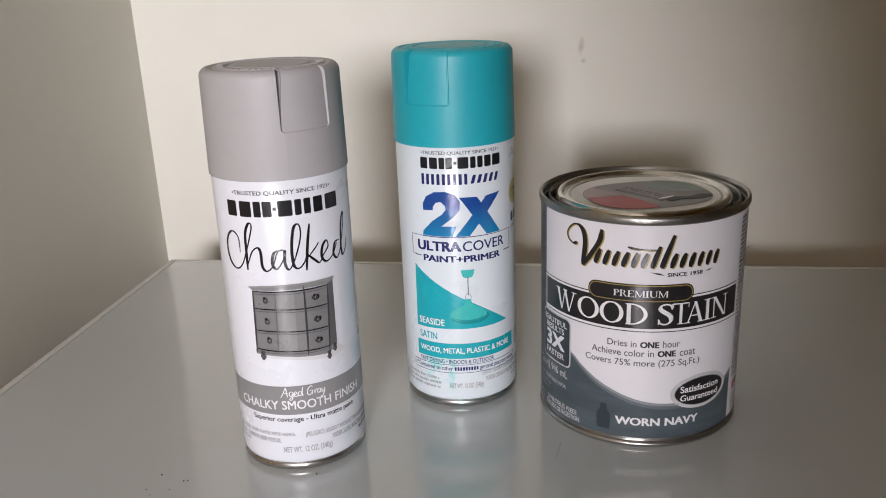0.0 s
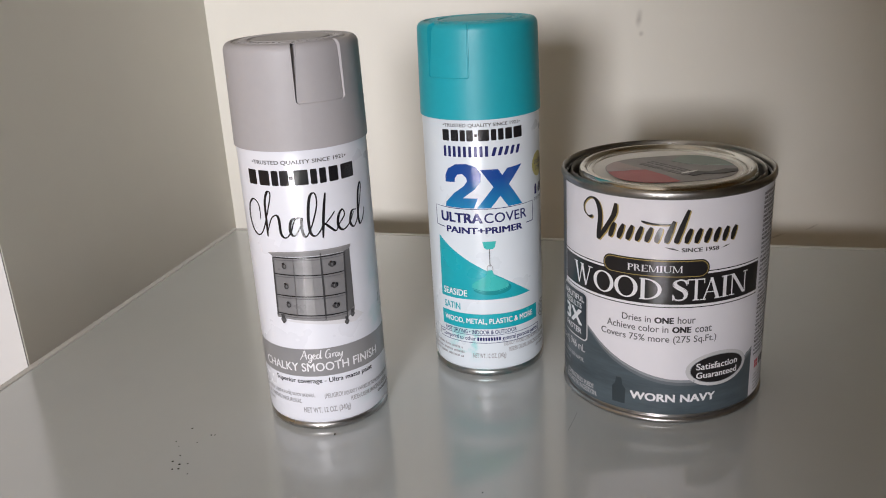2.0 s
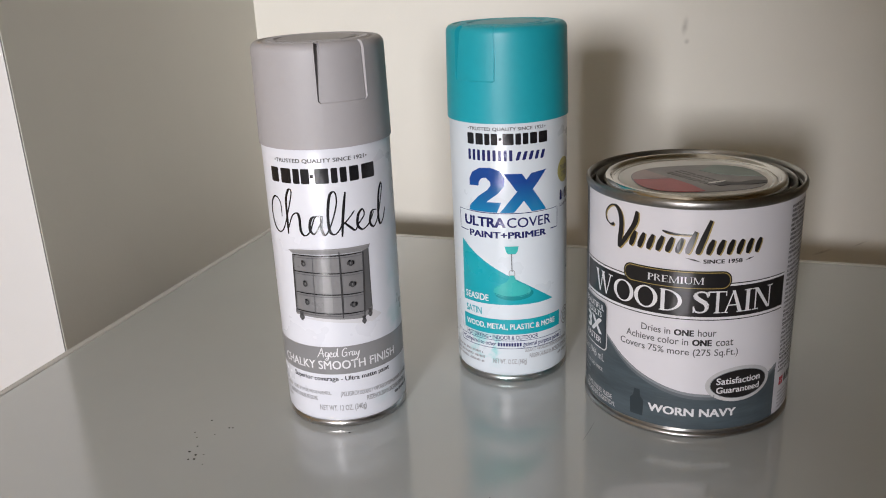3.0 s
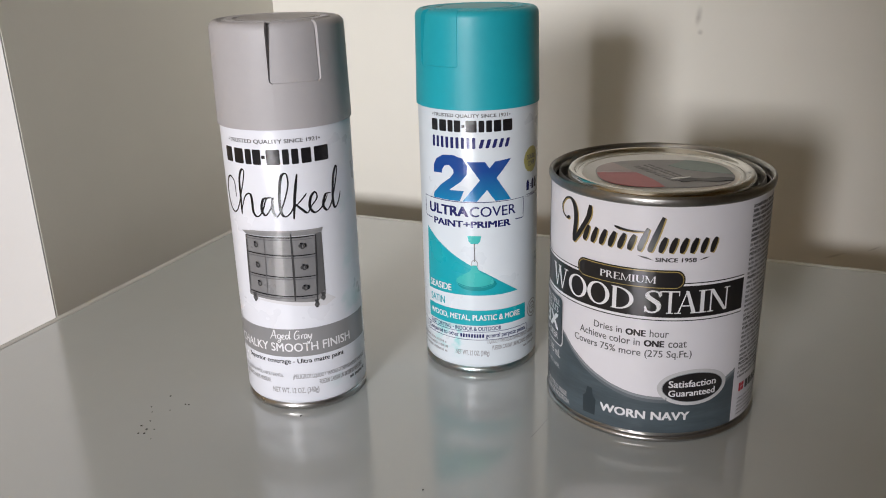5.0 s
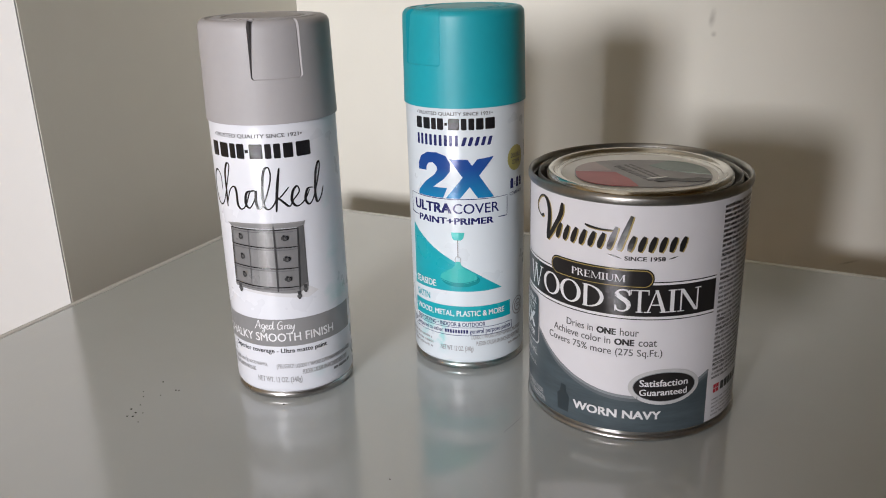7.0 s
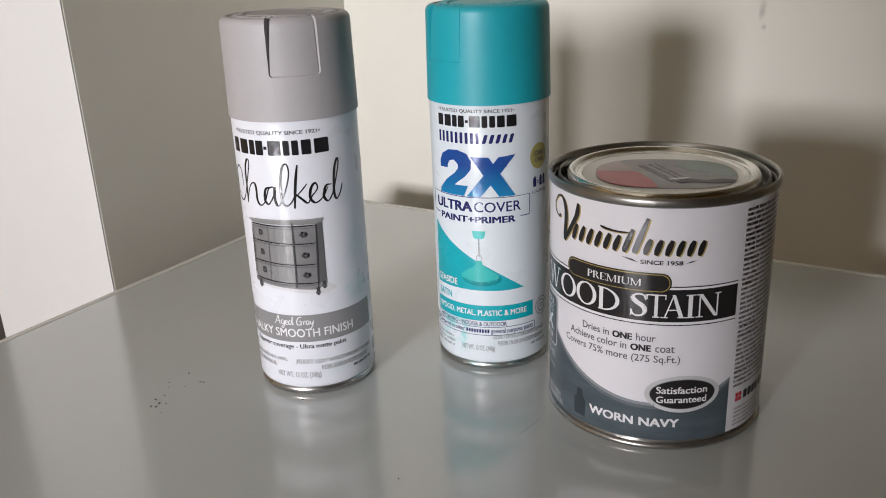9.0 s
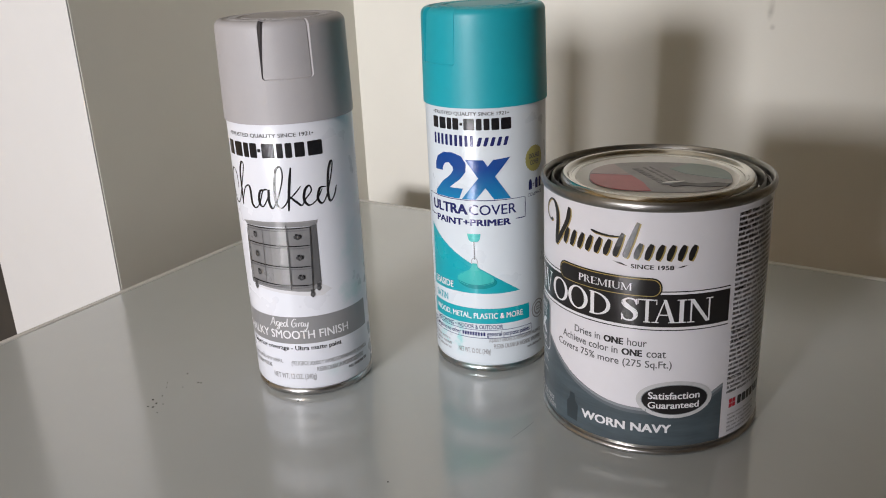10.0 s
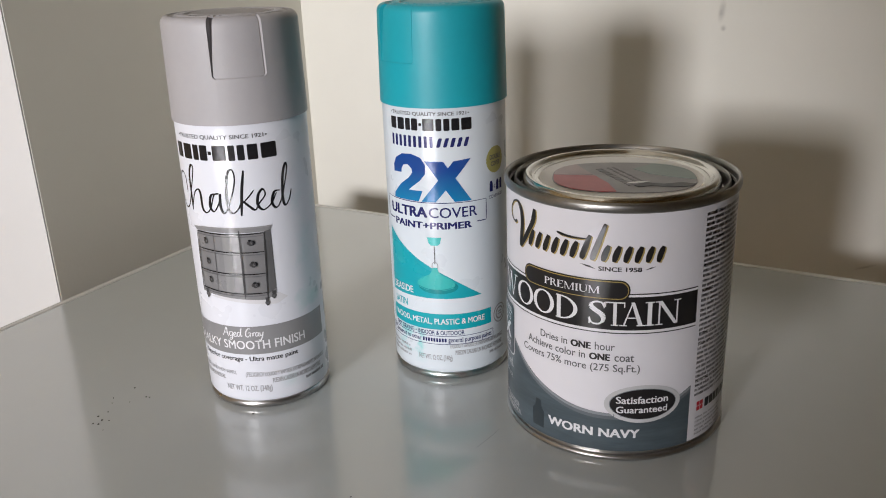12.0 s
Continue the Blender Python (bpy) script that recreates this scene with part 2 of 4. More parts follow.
def glide(pts, n=6):
    """A smooth line through a few points."""
    p = [pts[0], *pts, pts[-1]]
    out = []
    for i in range(1, len(p) - 2):
        for j in range(n):
            t = j / n
            out.append(tuple(0.5 * (2 * p[i][k] + (p[i + 1][k] - p[i - 1][k]) * t + (2 * p[i - 1][k] - 5 * p[i][k] + 4 * p[i + 1][k] - p[i + 2][k]) * t * t
                                    + (3 * p[i][k] - p[i - 1][k] - 3 * p[i + 1][k] + p[i + 2][k]) * t ** 3) for k in (0, 1)))
    return out + [tuple(pts[-1])]


def strokes(lines, thick, thin=None, shift=(0, 0)):
    """Pen strokes: ribbons along smooth lines, thicker on the way down."""
    thin = thin or thick
    bm = bmesh.new()
    for pts in lines:
        line = glide(pts)
        left, right = [], []
        for i, (x, y) in enumerate(line):
            a, b = line[max(0, i - 1)], line[min(len(line) - 1, i + 1)]
            dx, dy = b[0] - a[0], b[1] - a[1]
            d = math.hypot(dx, dy) or 1
            w = 0.5 * (thin + (thick - thin) * max(0, -dy / d)) * (0.55 + 0.45 * min(1, i / 4, (len(line) - 1 - i) / 4))
            left.append(bm.verts.new((x - dy / d * w + shift[0], y + dx / d * w + shift[1], 0)))
            right.append(bm.verts.new((x + dy / d * w + shift[0], y - dx / d * w + shift[1], 0)))
        for i in range(len(line) - 1):
            bm.faces.new((left[i], right[i], right[i + 1], left[i + 1]))
    return bm


def glyphs(text, bold=0.0, slant=0.0):
    """The outline of a line of type, as a flat mesh of unit size; bold type is struck several times, a little apart."""
    c = bpy.data.curves.new("type", "FONT")
    c.body, c.shear, c.resolution_u = text, slant, 3
    ob = bpy.data.objects.new("type", c)
    me = bpy.data.meshes.new_from_object(ob)
    bm = bmesh.new()
    hits = [(0, 0)] if not bold else [(-1, -0.5), (1, -0.5), (-1, 0.5), (1, 0.5), (-0.33, 0), (0.33, 0)]
    for k, (dx, dy) in enumerate(hits):
        n = len(bm.verts)
        bm.from_mesh(me)
        bm.verts.ensure_lookup_table()
        for v in bm.verts[n:]:
            v.co = Vector((v.co.x + dx * bold, v.co.y + dy * bold, 0.006 * k))
    bpy.data.objects.remove(ob)
    bpy.data.curves.remove(c)
    bpy.data.meshes.remove(me)
    return bm


def type_line(pieces, x0, x1, y0, y1, slant=0.0, rise=0.0):
    """A line of type fitted to a box in millimetres; pieces are (text, bold) in turn."""
    if isinstance(pieces, str):
        pieces = [(pieces, 0.0)]
    bm, at = bmesh.new(), 0.0
    for text, bold in pieces:
        g = glyphs(text, bold, slant)
        lo, hi = min(v.co.x for v in g.verts), max(v.co.x for v in g.verts)
        me = bpy.data.meshes.new("type")
        for v in g.verts:
            v.co.x += at - lo
        g.to_mesh(me)
        g.free()
        bm.from_mesh(me)
        bpy.data.meshes.remove(me)
        at += hi - lo + 0.28
    xs, ys = [v.co.x for v in bm.verts], [v.co.y for v in bm.verts]
    left, low = min(xs), min(ys)
    kx, ky = (x1 - x0) / (max(xs) - left), (y1 - y0) / (max(ys) - low)
    for v in bm.verts:
        v.co = Vector((x0 + (v.co.x - left) * kx, y0 + (v.co.y - low) * ky, v.co.z))
        v.co.y += rise * (v.co.x - x0)
    return bm


def arc_band(cx, cy, outer, inner, a0=0, a1=360, shift=0.0, n=24):
    """Quads between two ovals; outer and inner are their radii."""
    out = []
    for i in range(n):
        a, b = radians(a0 + (a1 - a0) * i / n), radians(a0 + (a1 - a0) * (i + 1) / n)
        out.append([(cx + outer[0] * math.cos(a), cy + outer[1] * math.sin(a)), (cx + outer[0] * math.cos(b), cy + outer[1] * math.sin(b)),
                    (cx + shift + inner[0] * math.cos(b), cy + inner[1] * math.sin(b)), (cx + shift + inner[0] * math.cos(a), cy + inner[1] * math.sin(a))])
    return out


def ribbon(pts, width):
    line = glide(pts, 4)
    out = []
    for (ax, ay), (bx, by) in zip(line, line[1:]):
        d = math.hypot(bx - ax, by - ay)
        steep = max(0.0, (bx - ax) / d * 0.6 - (by - ay) / d * 0.6)
        w = width * (0.35 + 0.65 * min(1, steep)) / 2
        nx, ny = -(by - ay) / d * w, (bx - ax) / d * w
        out.append([(ax + nx, ay + ny), (ax - nx, ay - ny), (bx - nx, by - ny), (bx + nx, by + ny)])
    return out


def serif(x, y, w=0.26):
    return rect(x - w / 2, x + w / 2, y - (0.0 if y < 0.5 else 0.045), y + (0.045 if y < 0.5 else 0.0))


def serif_letters():
    """Roman capitals with thick and thin strokes, as polygons one unit high: width and shapes."""
    stem = rect(0.09, 0.25, 0, 1)
    feet = [serif(0.17, 0), serif(0.17, 1)]
    bowl = arc_band(0.24, 0.74, (0.38, 0.26), (0.24, 0.205), -90, 90, 0, 12)
    return {
        "W": (1.20, [[(0.06, 1), (0.21, 1), (0.42, 0), (0.34, 0)], [(0.36, 0), (0.41, 0), (0.62, 1), (0.56, 1)], [(0.50, 1), (0.65, 1), (0.86, 0), (0.78, 0)],
                     [(0.80, 0), (0.85, 0), (1.12, 1), (1.06, 1)], serif(0.13, 1), serif(0.58, 1, 0.24), serif(1.09, 1)]),
        "O": (1.02, arc_band(0.51, 0.5, (0.49, 0.51), (0.325, 0.45), 0, 360, 0.0, 32)),
        "D": (0.92, [stem, *feet, *arc_band(0.24, 0.5, (0.66, 0.50), (0.51, 0.445), -90, 90, 0, 16)]),
        "S": (0.64, [*ribbon([(0.56, 0.78), (0.49, 0.93), (0.31, 0.97), (0.15, 0.90), (0.12, 0.75), (0.28, 0.60), (0.48, 0.45), (0.54, 0.26), (0.45, 0.08), (0.27, 0.03), (0.12, 0.09), (0.06, 0.25)], 0.21),
                     rect(0.54, 0.58, 0.72, 0.98), rect(0.04, 0.08, 0.02, 0.30)]),
        "T": (0.86, [rect(0.03, 0.83, 0.945, 1), rect(0.03, 0.07, 0.78, 1), rect(0.79, 0.83, 0.78, 1), rect(0.36, 0.50, 0, 1), serif(0.43, 0, 0.30)]),
        "A": (0.98, [[(0.14, 0), (0.20, 0), (0.50, 1), (0.46, 1)], [(0.42, 1), (0.54, 1), (0.86, 0), (0.70, 0)], rect(0.26, 0.68, 0.32, 0.37), serif(0.16, 0), serif(0.79, 0, 0.32)]),
        "I": (0.40, [rect(0.13, 0.27, 0, 1), serif(0.20, 0, 0.30), serif(0.20, 1, 0.30)]),
        "N": (1.00, [rect(0.14, 0.20, 0, 1), [(0.10, 1), (0.26, 1), (0.86, 0), (0.72, 0)], rect(0.80, 0.86, 0, 1), serif(0.17, 0), serif(0.13, 1, 0.20), serif(0.83, 1)]),
        "P": (0.68, [stem, *feet, *bowl]),
        "R": (0.82, [stem, *feet, *bowl, [(0.34, 0.50), (0.48, 0.50), (0.80, 0), (0.62, 0)]]),
        "E": (0.74, [stem, *feet, rect(0.24, 0.62, 0.945, 1), rect(0.24, 0.52, 0.48, 0.53), rect(0.24, 0.66, 0, 0.055), rect(0.58, 0.62, 0.78, 1), rect(0.62, 0.66, 0, 0.24)]),
        "M": (1.16, [rect(0.14, 0.20, 0, 1), [(0.10, 1), (0.26, 1), (0.62, 0), (0.54, 0)], [(0.56, 0), (0.61, 0), (0.96, 1), (0.90, 1)], rect(0.90, 1.04, 0, 1), serif(0.17, 0), serif(0.97, 0), serif(0.15, 1, 0.2), serif(0.99, 1, 0.22)]),
        "U": (0.90, [rect(0.10, 0.24, 0.32, 1), rect(0.70, 0.76, 0.32, 1), *arc_band(0.43, 0.33, (0.33, 0.34), (0.23, 0.275), 180, 360, 0.04, 12), serif(0.17, 1), serif(0.73, 1, 0.22)]),
        " ": (0.30, []),
    }


def roman_spans(text, spans, y0, y1):
    """Roman capitals in millimetres, each fitted to its own span."""
    letters = serif_letters()
    bm, n = bmesh.new(), 0
    for c, (x0, x1) in zip(text, spans):
        shapes = letters[c][1]
        lo = min(x for pts in shapes for x, y in pts)
        k = (x1 - x0) / (max(x for pts in shapes for x, y in pts) - lo)
        for pts in shapes:
            n += 1
            bm.faces.new([bm.verts.new((x0 + (x - lo) * k, y0 + y * (y1 - y0), 0.00005 * (n % 40))) for x, y in pts])
    return bm


def roman_line(text, x0, x1, y0, y1):
    """A line of roman capitals fitted to a box in millimetres."""
    letters = serif_letters()
    total = sum(letters[c][0] + 0.05 for c in text) - 0.05
    k, at, spans = (x1 - x0) / total, x0, []
    for c in text:
        spans.append((at, at + letters[c][0] * k))
        at += (letters[c][0] + 0.05) * k
    return roman_spans(text, spans, y0, y1)


def word_bars(x0, x1, y0, y1, rows, seed, fill=0.55, ragged=0.15):
    """Lines of fine print too small to read, as bars of word length."""
    rng = random.Random(seed)
    polys, pitch = [], (y1 - y0) / rows
    for i in range(rows):
        x, y = x0, y1 - (i + 0.5) * pitch
        end = x1 - rng.random() * ragged * (x1 - x0)
        h = pitch * fill / 2
        while x < end - 0.3:
            for _ in range(rng.randint(2, 9)):
                w = pitch * rng.uniform(0.16, 0.30)
                if x + w > end:
                    break
                k = rng.uniform(0.72, 1.0)
                polys.append(rect(x, x + w, y - h, y - h + 2 * h * k))
                x += w + pitch * 0.11
            x += pitch * 0.28
    return flat(polys)


def block_word(spans, y0, y1, r=0.6, slant=0.0):
    """A brand word as plain rounded blocks, one for each sign."""
    return [[(x + slant * (y - y0), y) for x, y in rounded(a, b, y0, y1, min(r, (b - a) * 0.45))] for a, b in spans]


def even(x0, x1, n, gap):
    """Equal spans side by side."""
    w = (x1 - x0 - gap * (n - 1)) / n
    return [(x0 + i * (w + gap), x0 + i * (w + gap) + w) for i in range(n)]


class Printer:
    """Puts prints on a can's body, each a little proud of the one below."""

    def __init__(self, body, radius, lower=0.0):
        self.body, self.radius, self.lower = body, radius, lower

    def put(self, name, bm, ink, level=1, label=""):
        for v in bm.verts:
            v.co.y -= self.lower
        ob = part(name, wrap(bm, self.radius, 0.00009 * level), INK[ink], self.body, label)
        if name == "fine_print":
            ob["kind"] = "stuff"
        return ob

    def each(self, name, polys, ink, level=1, label=""):
        for pts in polys:
            self.put(name, flat([pts]), ink, level, label)

    def lines(self, name, lines, ink, thick, thin=None, shift=(0, 0), level=1, label=""):
        for line in lines:
            self.put(name, strokes([line], thick, thin, shift), ink, level, label)


def thing(name, at, label, category, group="", turn=0.0):
    ob = new(name)
    ob.empty_display_size = 0.02
    ob.matrix_basis = pose(*at, 0, 0, turn)
    return tagged(ob, label, category, group)


# ---- the room ----
def structure(name, bm, mat, label, parent=None, category=""):
    return tagged(part(name, bm, mat, parent), label, category or name.split("_")[0], "", "structure")


BACK = 0.334
back = structure("wall_back", box_bm((-1.6, 0, -0.75), (1.7, 0.12, 1.65)), WALL, "warm white painted wall with scuffs, behind the table")
back.matrix_basis = pose(0, BACK, 0, 0, 0, -1.0)
bm = bmesh.new()
corner, end, outer = (-0.3585, 0.345), (-0.3385, -0.0150), (-0.510, -0.0150)
plan = [end, corner, (-0.53, 0.345), outer]
lo = [bm.verts.new((x, y, -0.75)) for x, y in plan]
hi = [bm.verts.new((x, y, 1.65)) for x, y in plan]
for i in range(4):
    bm.faces.new((lo[i], lo[(i + 1) % 4], hi[(i + 1) % 4], hi[i]))
bm.faces.new(lo), bm.faces.new(hi)
bmesh.ops.recalc_face_normals(bm, faces=bm.faces)
bmesh.ops.bevel(bm, geom=[e for e in bm.edges if abs(e.verts[0].co.z - e.verts[1].co.z) > 1], offset=0.0004, segments=1, affect="EDGES")
structure("wall_left", bm, WALL, "short warm white painted wall ending beside the table")
structure("trim_wall_end", box_bm((-0.512, -0.0164, -0.75), (-0.3387, -0.0154, 1.65), 0.0002), TRIM, "white painted board on the wall's end", None, "trim")
structure("floor", box_bm((-1.6, -2.7, -0.80), (1.7, 0.5, -0.75)), FLOOR, "brown wooden floor under the table")
structure("ceiling", box_bm((-1.6, -2.7, 1.65), (1.7, 0.5, 1.70)), CEIL, "plain white ceiling")
# walls out of view, their tan set for the bounce they give
structure("wall_west", box_bm((-1.7, -2.7, -0.75), (-1.6, 0.5, 1.65)), ROOM, "unseen tan wall, coloured to warm and dim the bounce")
structure("wall_east", box_bm((1.7, -2.7, -0.75), (1.8, 0.5, 1.65)), ROOM, "unseen tan wall, coloured to warm and dim the bounce")
# unseen blocker, added so the window light fades towards the right
bm = bmesh.new()
edge = [(0.124, -0.75), (1.7, -0.75), (1.7, 1.65), (0.062, 1.65), (0.062, 0.40), (0.124, 0.21)]
near, far = ([bm.verts.new((x, y, z)) for x, z in edge] for y in (-1.05, -0.95))
bm.faces.new(near), bm.faces.new(list(reversed(far)))
for i in range(6):
    bm.faces.new((near[(i + 1) % 6], near[i], far[i], far[(i + 1) % 6]))
bmesh.ops.recalc_face_normals(bm, faces=bm.faces)
structure("wall_partition", bm, ROOM, "unseen tan board added to shade the right side, edge stepped")
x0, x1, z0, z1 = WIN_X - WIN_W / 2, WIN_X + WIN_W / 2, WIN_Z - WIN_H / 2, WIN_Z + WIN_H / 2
front = structure("wall_front", box_bm((-1.6, -2.6, -0.75), (x0, WIN_Y, 1.65)), ROOM, "unseen tan wall with a window opening, coloured for warm bounce")
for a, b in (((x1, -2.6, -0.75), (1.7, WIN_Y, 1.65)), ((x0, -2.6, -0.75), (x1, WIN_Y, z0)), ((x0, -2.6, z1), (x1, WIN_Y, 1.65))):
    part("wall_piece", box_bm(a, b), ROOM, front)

# added dark panels stand in for the unlit space beyond the white wall end
cabinet = thing("dark_gap_filler", (-0.80, 0.10, -0.75), "dark panel added for the unlit gap beyond the wall end", "cabinet")
part("gap_panel", box_bm((-0.27, -0.06, 0.03), (0.262, 0.20, 1.9), 0.003), DARK, cabinet)
part("gap_panel_foot", box_bm((-0.26, -0.04, 0.0), (0.255, 0.19, 0.03)), DARK, cabinet)


# ---- the table ----
def make_table():
    X0, X1, Y0, Y1, T = -0.2935, 0.92, -0.66, 0.2205, 0.028
    w, g = 0.0052, 0.0009
    t = thing("table", (0, 0, -0.75), "grey-white glossy glass-topped table with a pale edge", "table")
    part("tabletop", box_bm((X0 + w + g, Y0 + w + g, 0.75 - 0.006), (X1 - w - g, Y1 - w - g, 0.75), 0.0004), TOP, t, "glossy grey-white glass sheet")
    part("joint", box_bm((X0 + 0.002, Y0 + 0.002, 0.75 - T), (X1 - 0.002, Y1 - 0.002, 0.75 - 0.0062)), GROOVE, t, "dark joint round the glass sheet")
    for a, b in (((X0, Y0, 0.75 - T - 0.004), (X0 + w, Y1, 0.7502)), ((X1 - w, Y0, 0.75 - T - 0.004), (X1, Y1, 0.7502)),
                 ((X0 + w, Y0, 0.75 - T - 0.004), (X1 - w, Y0 + w, 0.7502)), ((X0 + w, Y1 - w, 0.75 - T - 0.004), (X1 - w, Y1, 0.7502))):
        part("edge_strip", box_bm(a, b, 0.0009), LIP, t, "pale lacquered edge strip")
    for x in (X0 + 0.03, X1 - 0.07):
        for y in (Y0 + 0.03, Y1 - 0.07):
            part("leg", box_bm((x, y, 0), (x + 0.04, y + 0.04, 0.75 - T - 0.002), 0.002), LIP, t)
    return t


make_table()


# ---- spray cans ----
CAN_R = 0.0333


def make_cap(slot0, slot1, z0=0.1545, z1=0.2055, R=0.0341):
    """A spray can's cap with a sunk finger panel that opens towards its top, and raised rings on the top face."""
    bm = bmesh.new()
    zs = [z0 + i * 0.0042 for i in range(5)] + [0.1763, 0.1769, 0.1772, 0.1776, 0.1783, 0.183, 0.189, 0.195, 0.2005]
    prof = [(R - 0.0009 * (z - z0) / (z1 - z0), z) for z in zs]
    for i in range(1, 7):
        a = radians(90 * i / 6)
        prof.append((prof[13][0] - 0.0036 * (1 - math.cos(a)), 0.2005 + 0.0040 * math.sin(a)))
    a0, a1 = slot0 / 33.8, slot1 / 33.8
    n, eps = 110, 0.004
    plain = [-math.pi + 2 * math.pi * i / n for i in range(n)]
    plain = [a for a in plain if not a0 - 0.03 < a < a1 + 0.04]
    panel = [a0 + 0.15 + (a1 - a0 - 0.25) * i / 8 for i in range(9)]

    def ring_at(z):
        """Angles and depths of one ring: cap, slit, panel, slit, cap."""
        k = max(0.0, (z - 0.1766) / 0.028)
        w = (0.00025 + 0.0024 * k ** 1.5) / 0.0338
        lift = min(0.0015, max(0.0, z - 0.1766))
        turn_in = (0.0015 - math.sqrt(0.0015 ** 2 - (0.0015 - lift) ** 2)) / 0.0338
        b0, b1 = a0 + turn_in, a1 - turn_in
        deep, sunk = (0.0012 + 0.0034 * k, 0.0005 + 0.0009 * k) if z > 0.1766 else (0.0, 0.0)
        left = [(b0 - eps, 0), (b0, deep), (b0 + w, deep), (b0 + w + eps, sunk)]
        right = [(b1 - 0.022, sunk), (b1 - 0.016, sunk * 1.25), (b1 - 0.005, sunk * 1.25), (b1 + 0.008, 0)]
        both = [(a, 0) for a in plain] + left + [(a, sunk) for a in panel] + right
        return sorted(both)

    rings = []
    for r, z in prof:
        rings.append([bm.verts.new(((r - d) * math.sin(a), -(r - d) * math.cos(a), z)) for a, d in ring_at(z)])
    angles = [a for a, d in ring_at(0.2045)]
    top = 0.2045
    for r, z in ((0.0292, top), (0.0286, top - 0.0006), (0.0270, top - 0.0006), (0.0264, top), (0.0215, top + 0.0002), (0.0210, top - 0.0004),
                 (0.0195, top - 0.0004), (0.0190, top + 0.0002), (0.0100, top + 0.0003)):
        rings.append([bm.verts.new((r * math.sin(a), -r * math.cos(a), z)) for a in angles])
    for lo_, hi_ in zip(rings, rings[1:]):
        for i in range(len(angles)):
            j = (i + 1) % len(angles)
            bm.faces.new((lo_[i], lo_[j], hi_[j], hi_[i]))
    bm.faces.new(rings[-1])
    under = [bm.verts.new((0.9 * v.co.x, 0.9 * v.co.y, z0)) for v in rings[0]]
    for i in range(len(angles)):
        j = (i + 1) % len(angles)
        bm.faces.new((under[i], under[j], rings[0][j], rings[0][i]))
    bmesh.ops.recalc_face_normals(bm, faces=bm.faces)
    return bm


def make_spray_can(at, turn, lower, label, body_mat, rim_mat, cap_mat, slot, cap_label):
    can = thing("spray_paint_can", at, label, "spray can", "spray paint cans on the table", turn)
    body = part("can_body", lathe([(0.0319, 0.0046), (0.0326, 0.0050), (CAN_R, 0.0066), (CAN_R, 0.05), (CAN_R, 0.10), (CAN_R, 0.1530), (0.030, 0.158), (0.0, 0.162)], 120),
                body_mat, can, "white lacquered steel body with printing", 40)
    part("bottom_rim", lathe([(0.0, 0.004), (0.026, 0.0022), (0.0296, 0.0002), (0.0312, 0.0), (0.0326, 0.0009), (0.0331, 0.0022), (0.0329, 0.0036), (0.0321, 0.0046), (0.030, 0.0048)], 96),
         rim_mat, can, "bare steel bottom rim", 50)
    cap = part("cap", make_cap(*slot), cap_mat, can, cap_label, 24)
    # raised marks round the cap's top face
    bm = bmesh.new()
    rng = random.Random(4)
    a = 0.0
    while a < 6.2:
        w = rng.uniform(0.05, 0.16)
        vs = [bm.verts.new((r * math.sin(b), -r * math.cos(b), z)) for z in (0.2041, 0.20475) for r, b in ((0.0222, a), (0.0222, a + w), (0.0256, a + w), (0.0256, a))]
        for q in ((4, 5, 6, 7), (0, 1, 5, 4), (1, 2, 6, 5), (2, 3, 7, 6), (3, 0, 4, 7)):
            bm.faces.new([vs[k] for k in q])
        a += w + 0.05
    bmesh.ops.recalc_face_normals(bm, faces=bm.faces)
    part("embossed_ring", bm, cap_mat, cap)
    return can, Printer(body, CAN_R, lower)


# grey can
grey, pr = make_spray_can((-0.0788, -0.0724, 0), 0.5, 0.4, "white spray paint can with matte grey cap, on the table",
                          WHITE_GREY_CAN, STEEL, GREY_CAP, (13.6, 39.4), "matte grey plastic cap")
pr.put("lettering", type_line([("\u2022TRUSTED QUALITY SINCE 1921\u2022", 0.022)], -14.4, 35.8, 147.9, 150.3), "soft")
pr.each("brand_bar", block_word([(-18.4, -12.6), (-10.8, -4.6), (-3.4, 0.2), (1.0, 5.4)], 137.7, 145.3), "black")
pr.each("brand_bar", block_word([(8.2, 15.0), (16.2, 19.4), (20.6, 24.0), (25.4, 30.4), (32.0, 39.9)], 137.7, 145.3), "black")
pr.put("brand_bar", flat([rect(5.8, 7.6, 140.7, 142.4)]), "black")
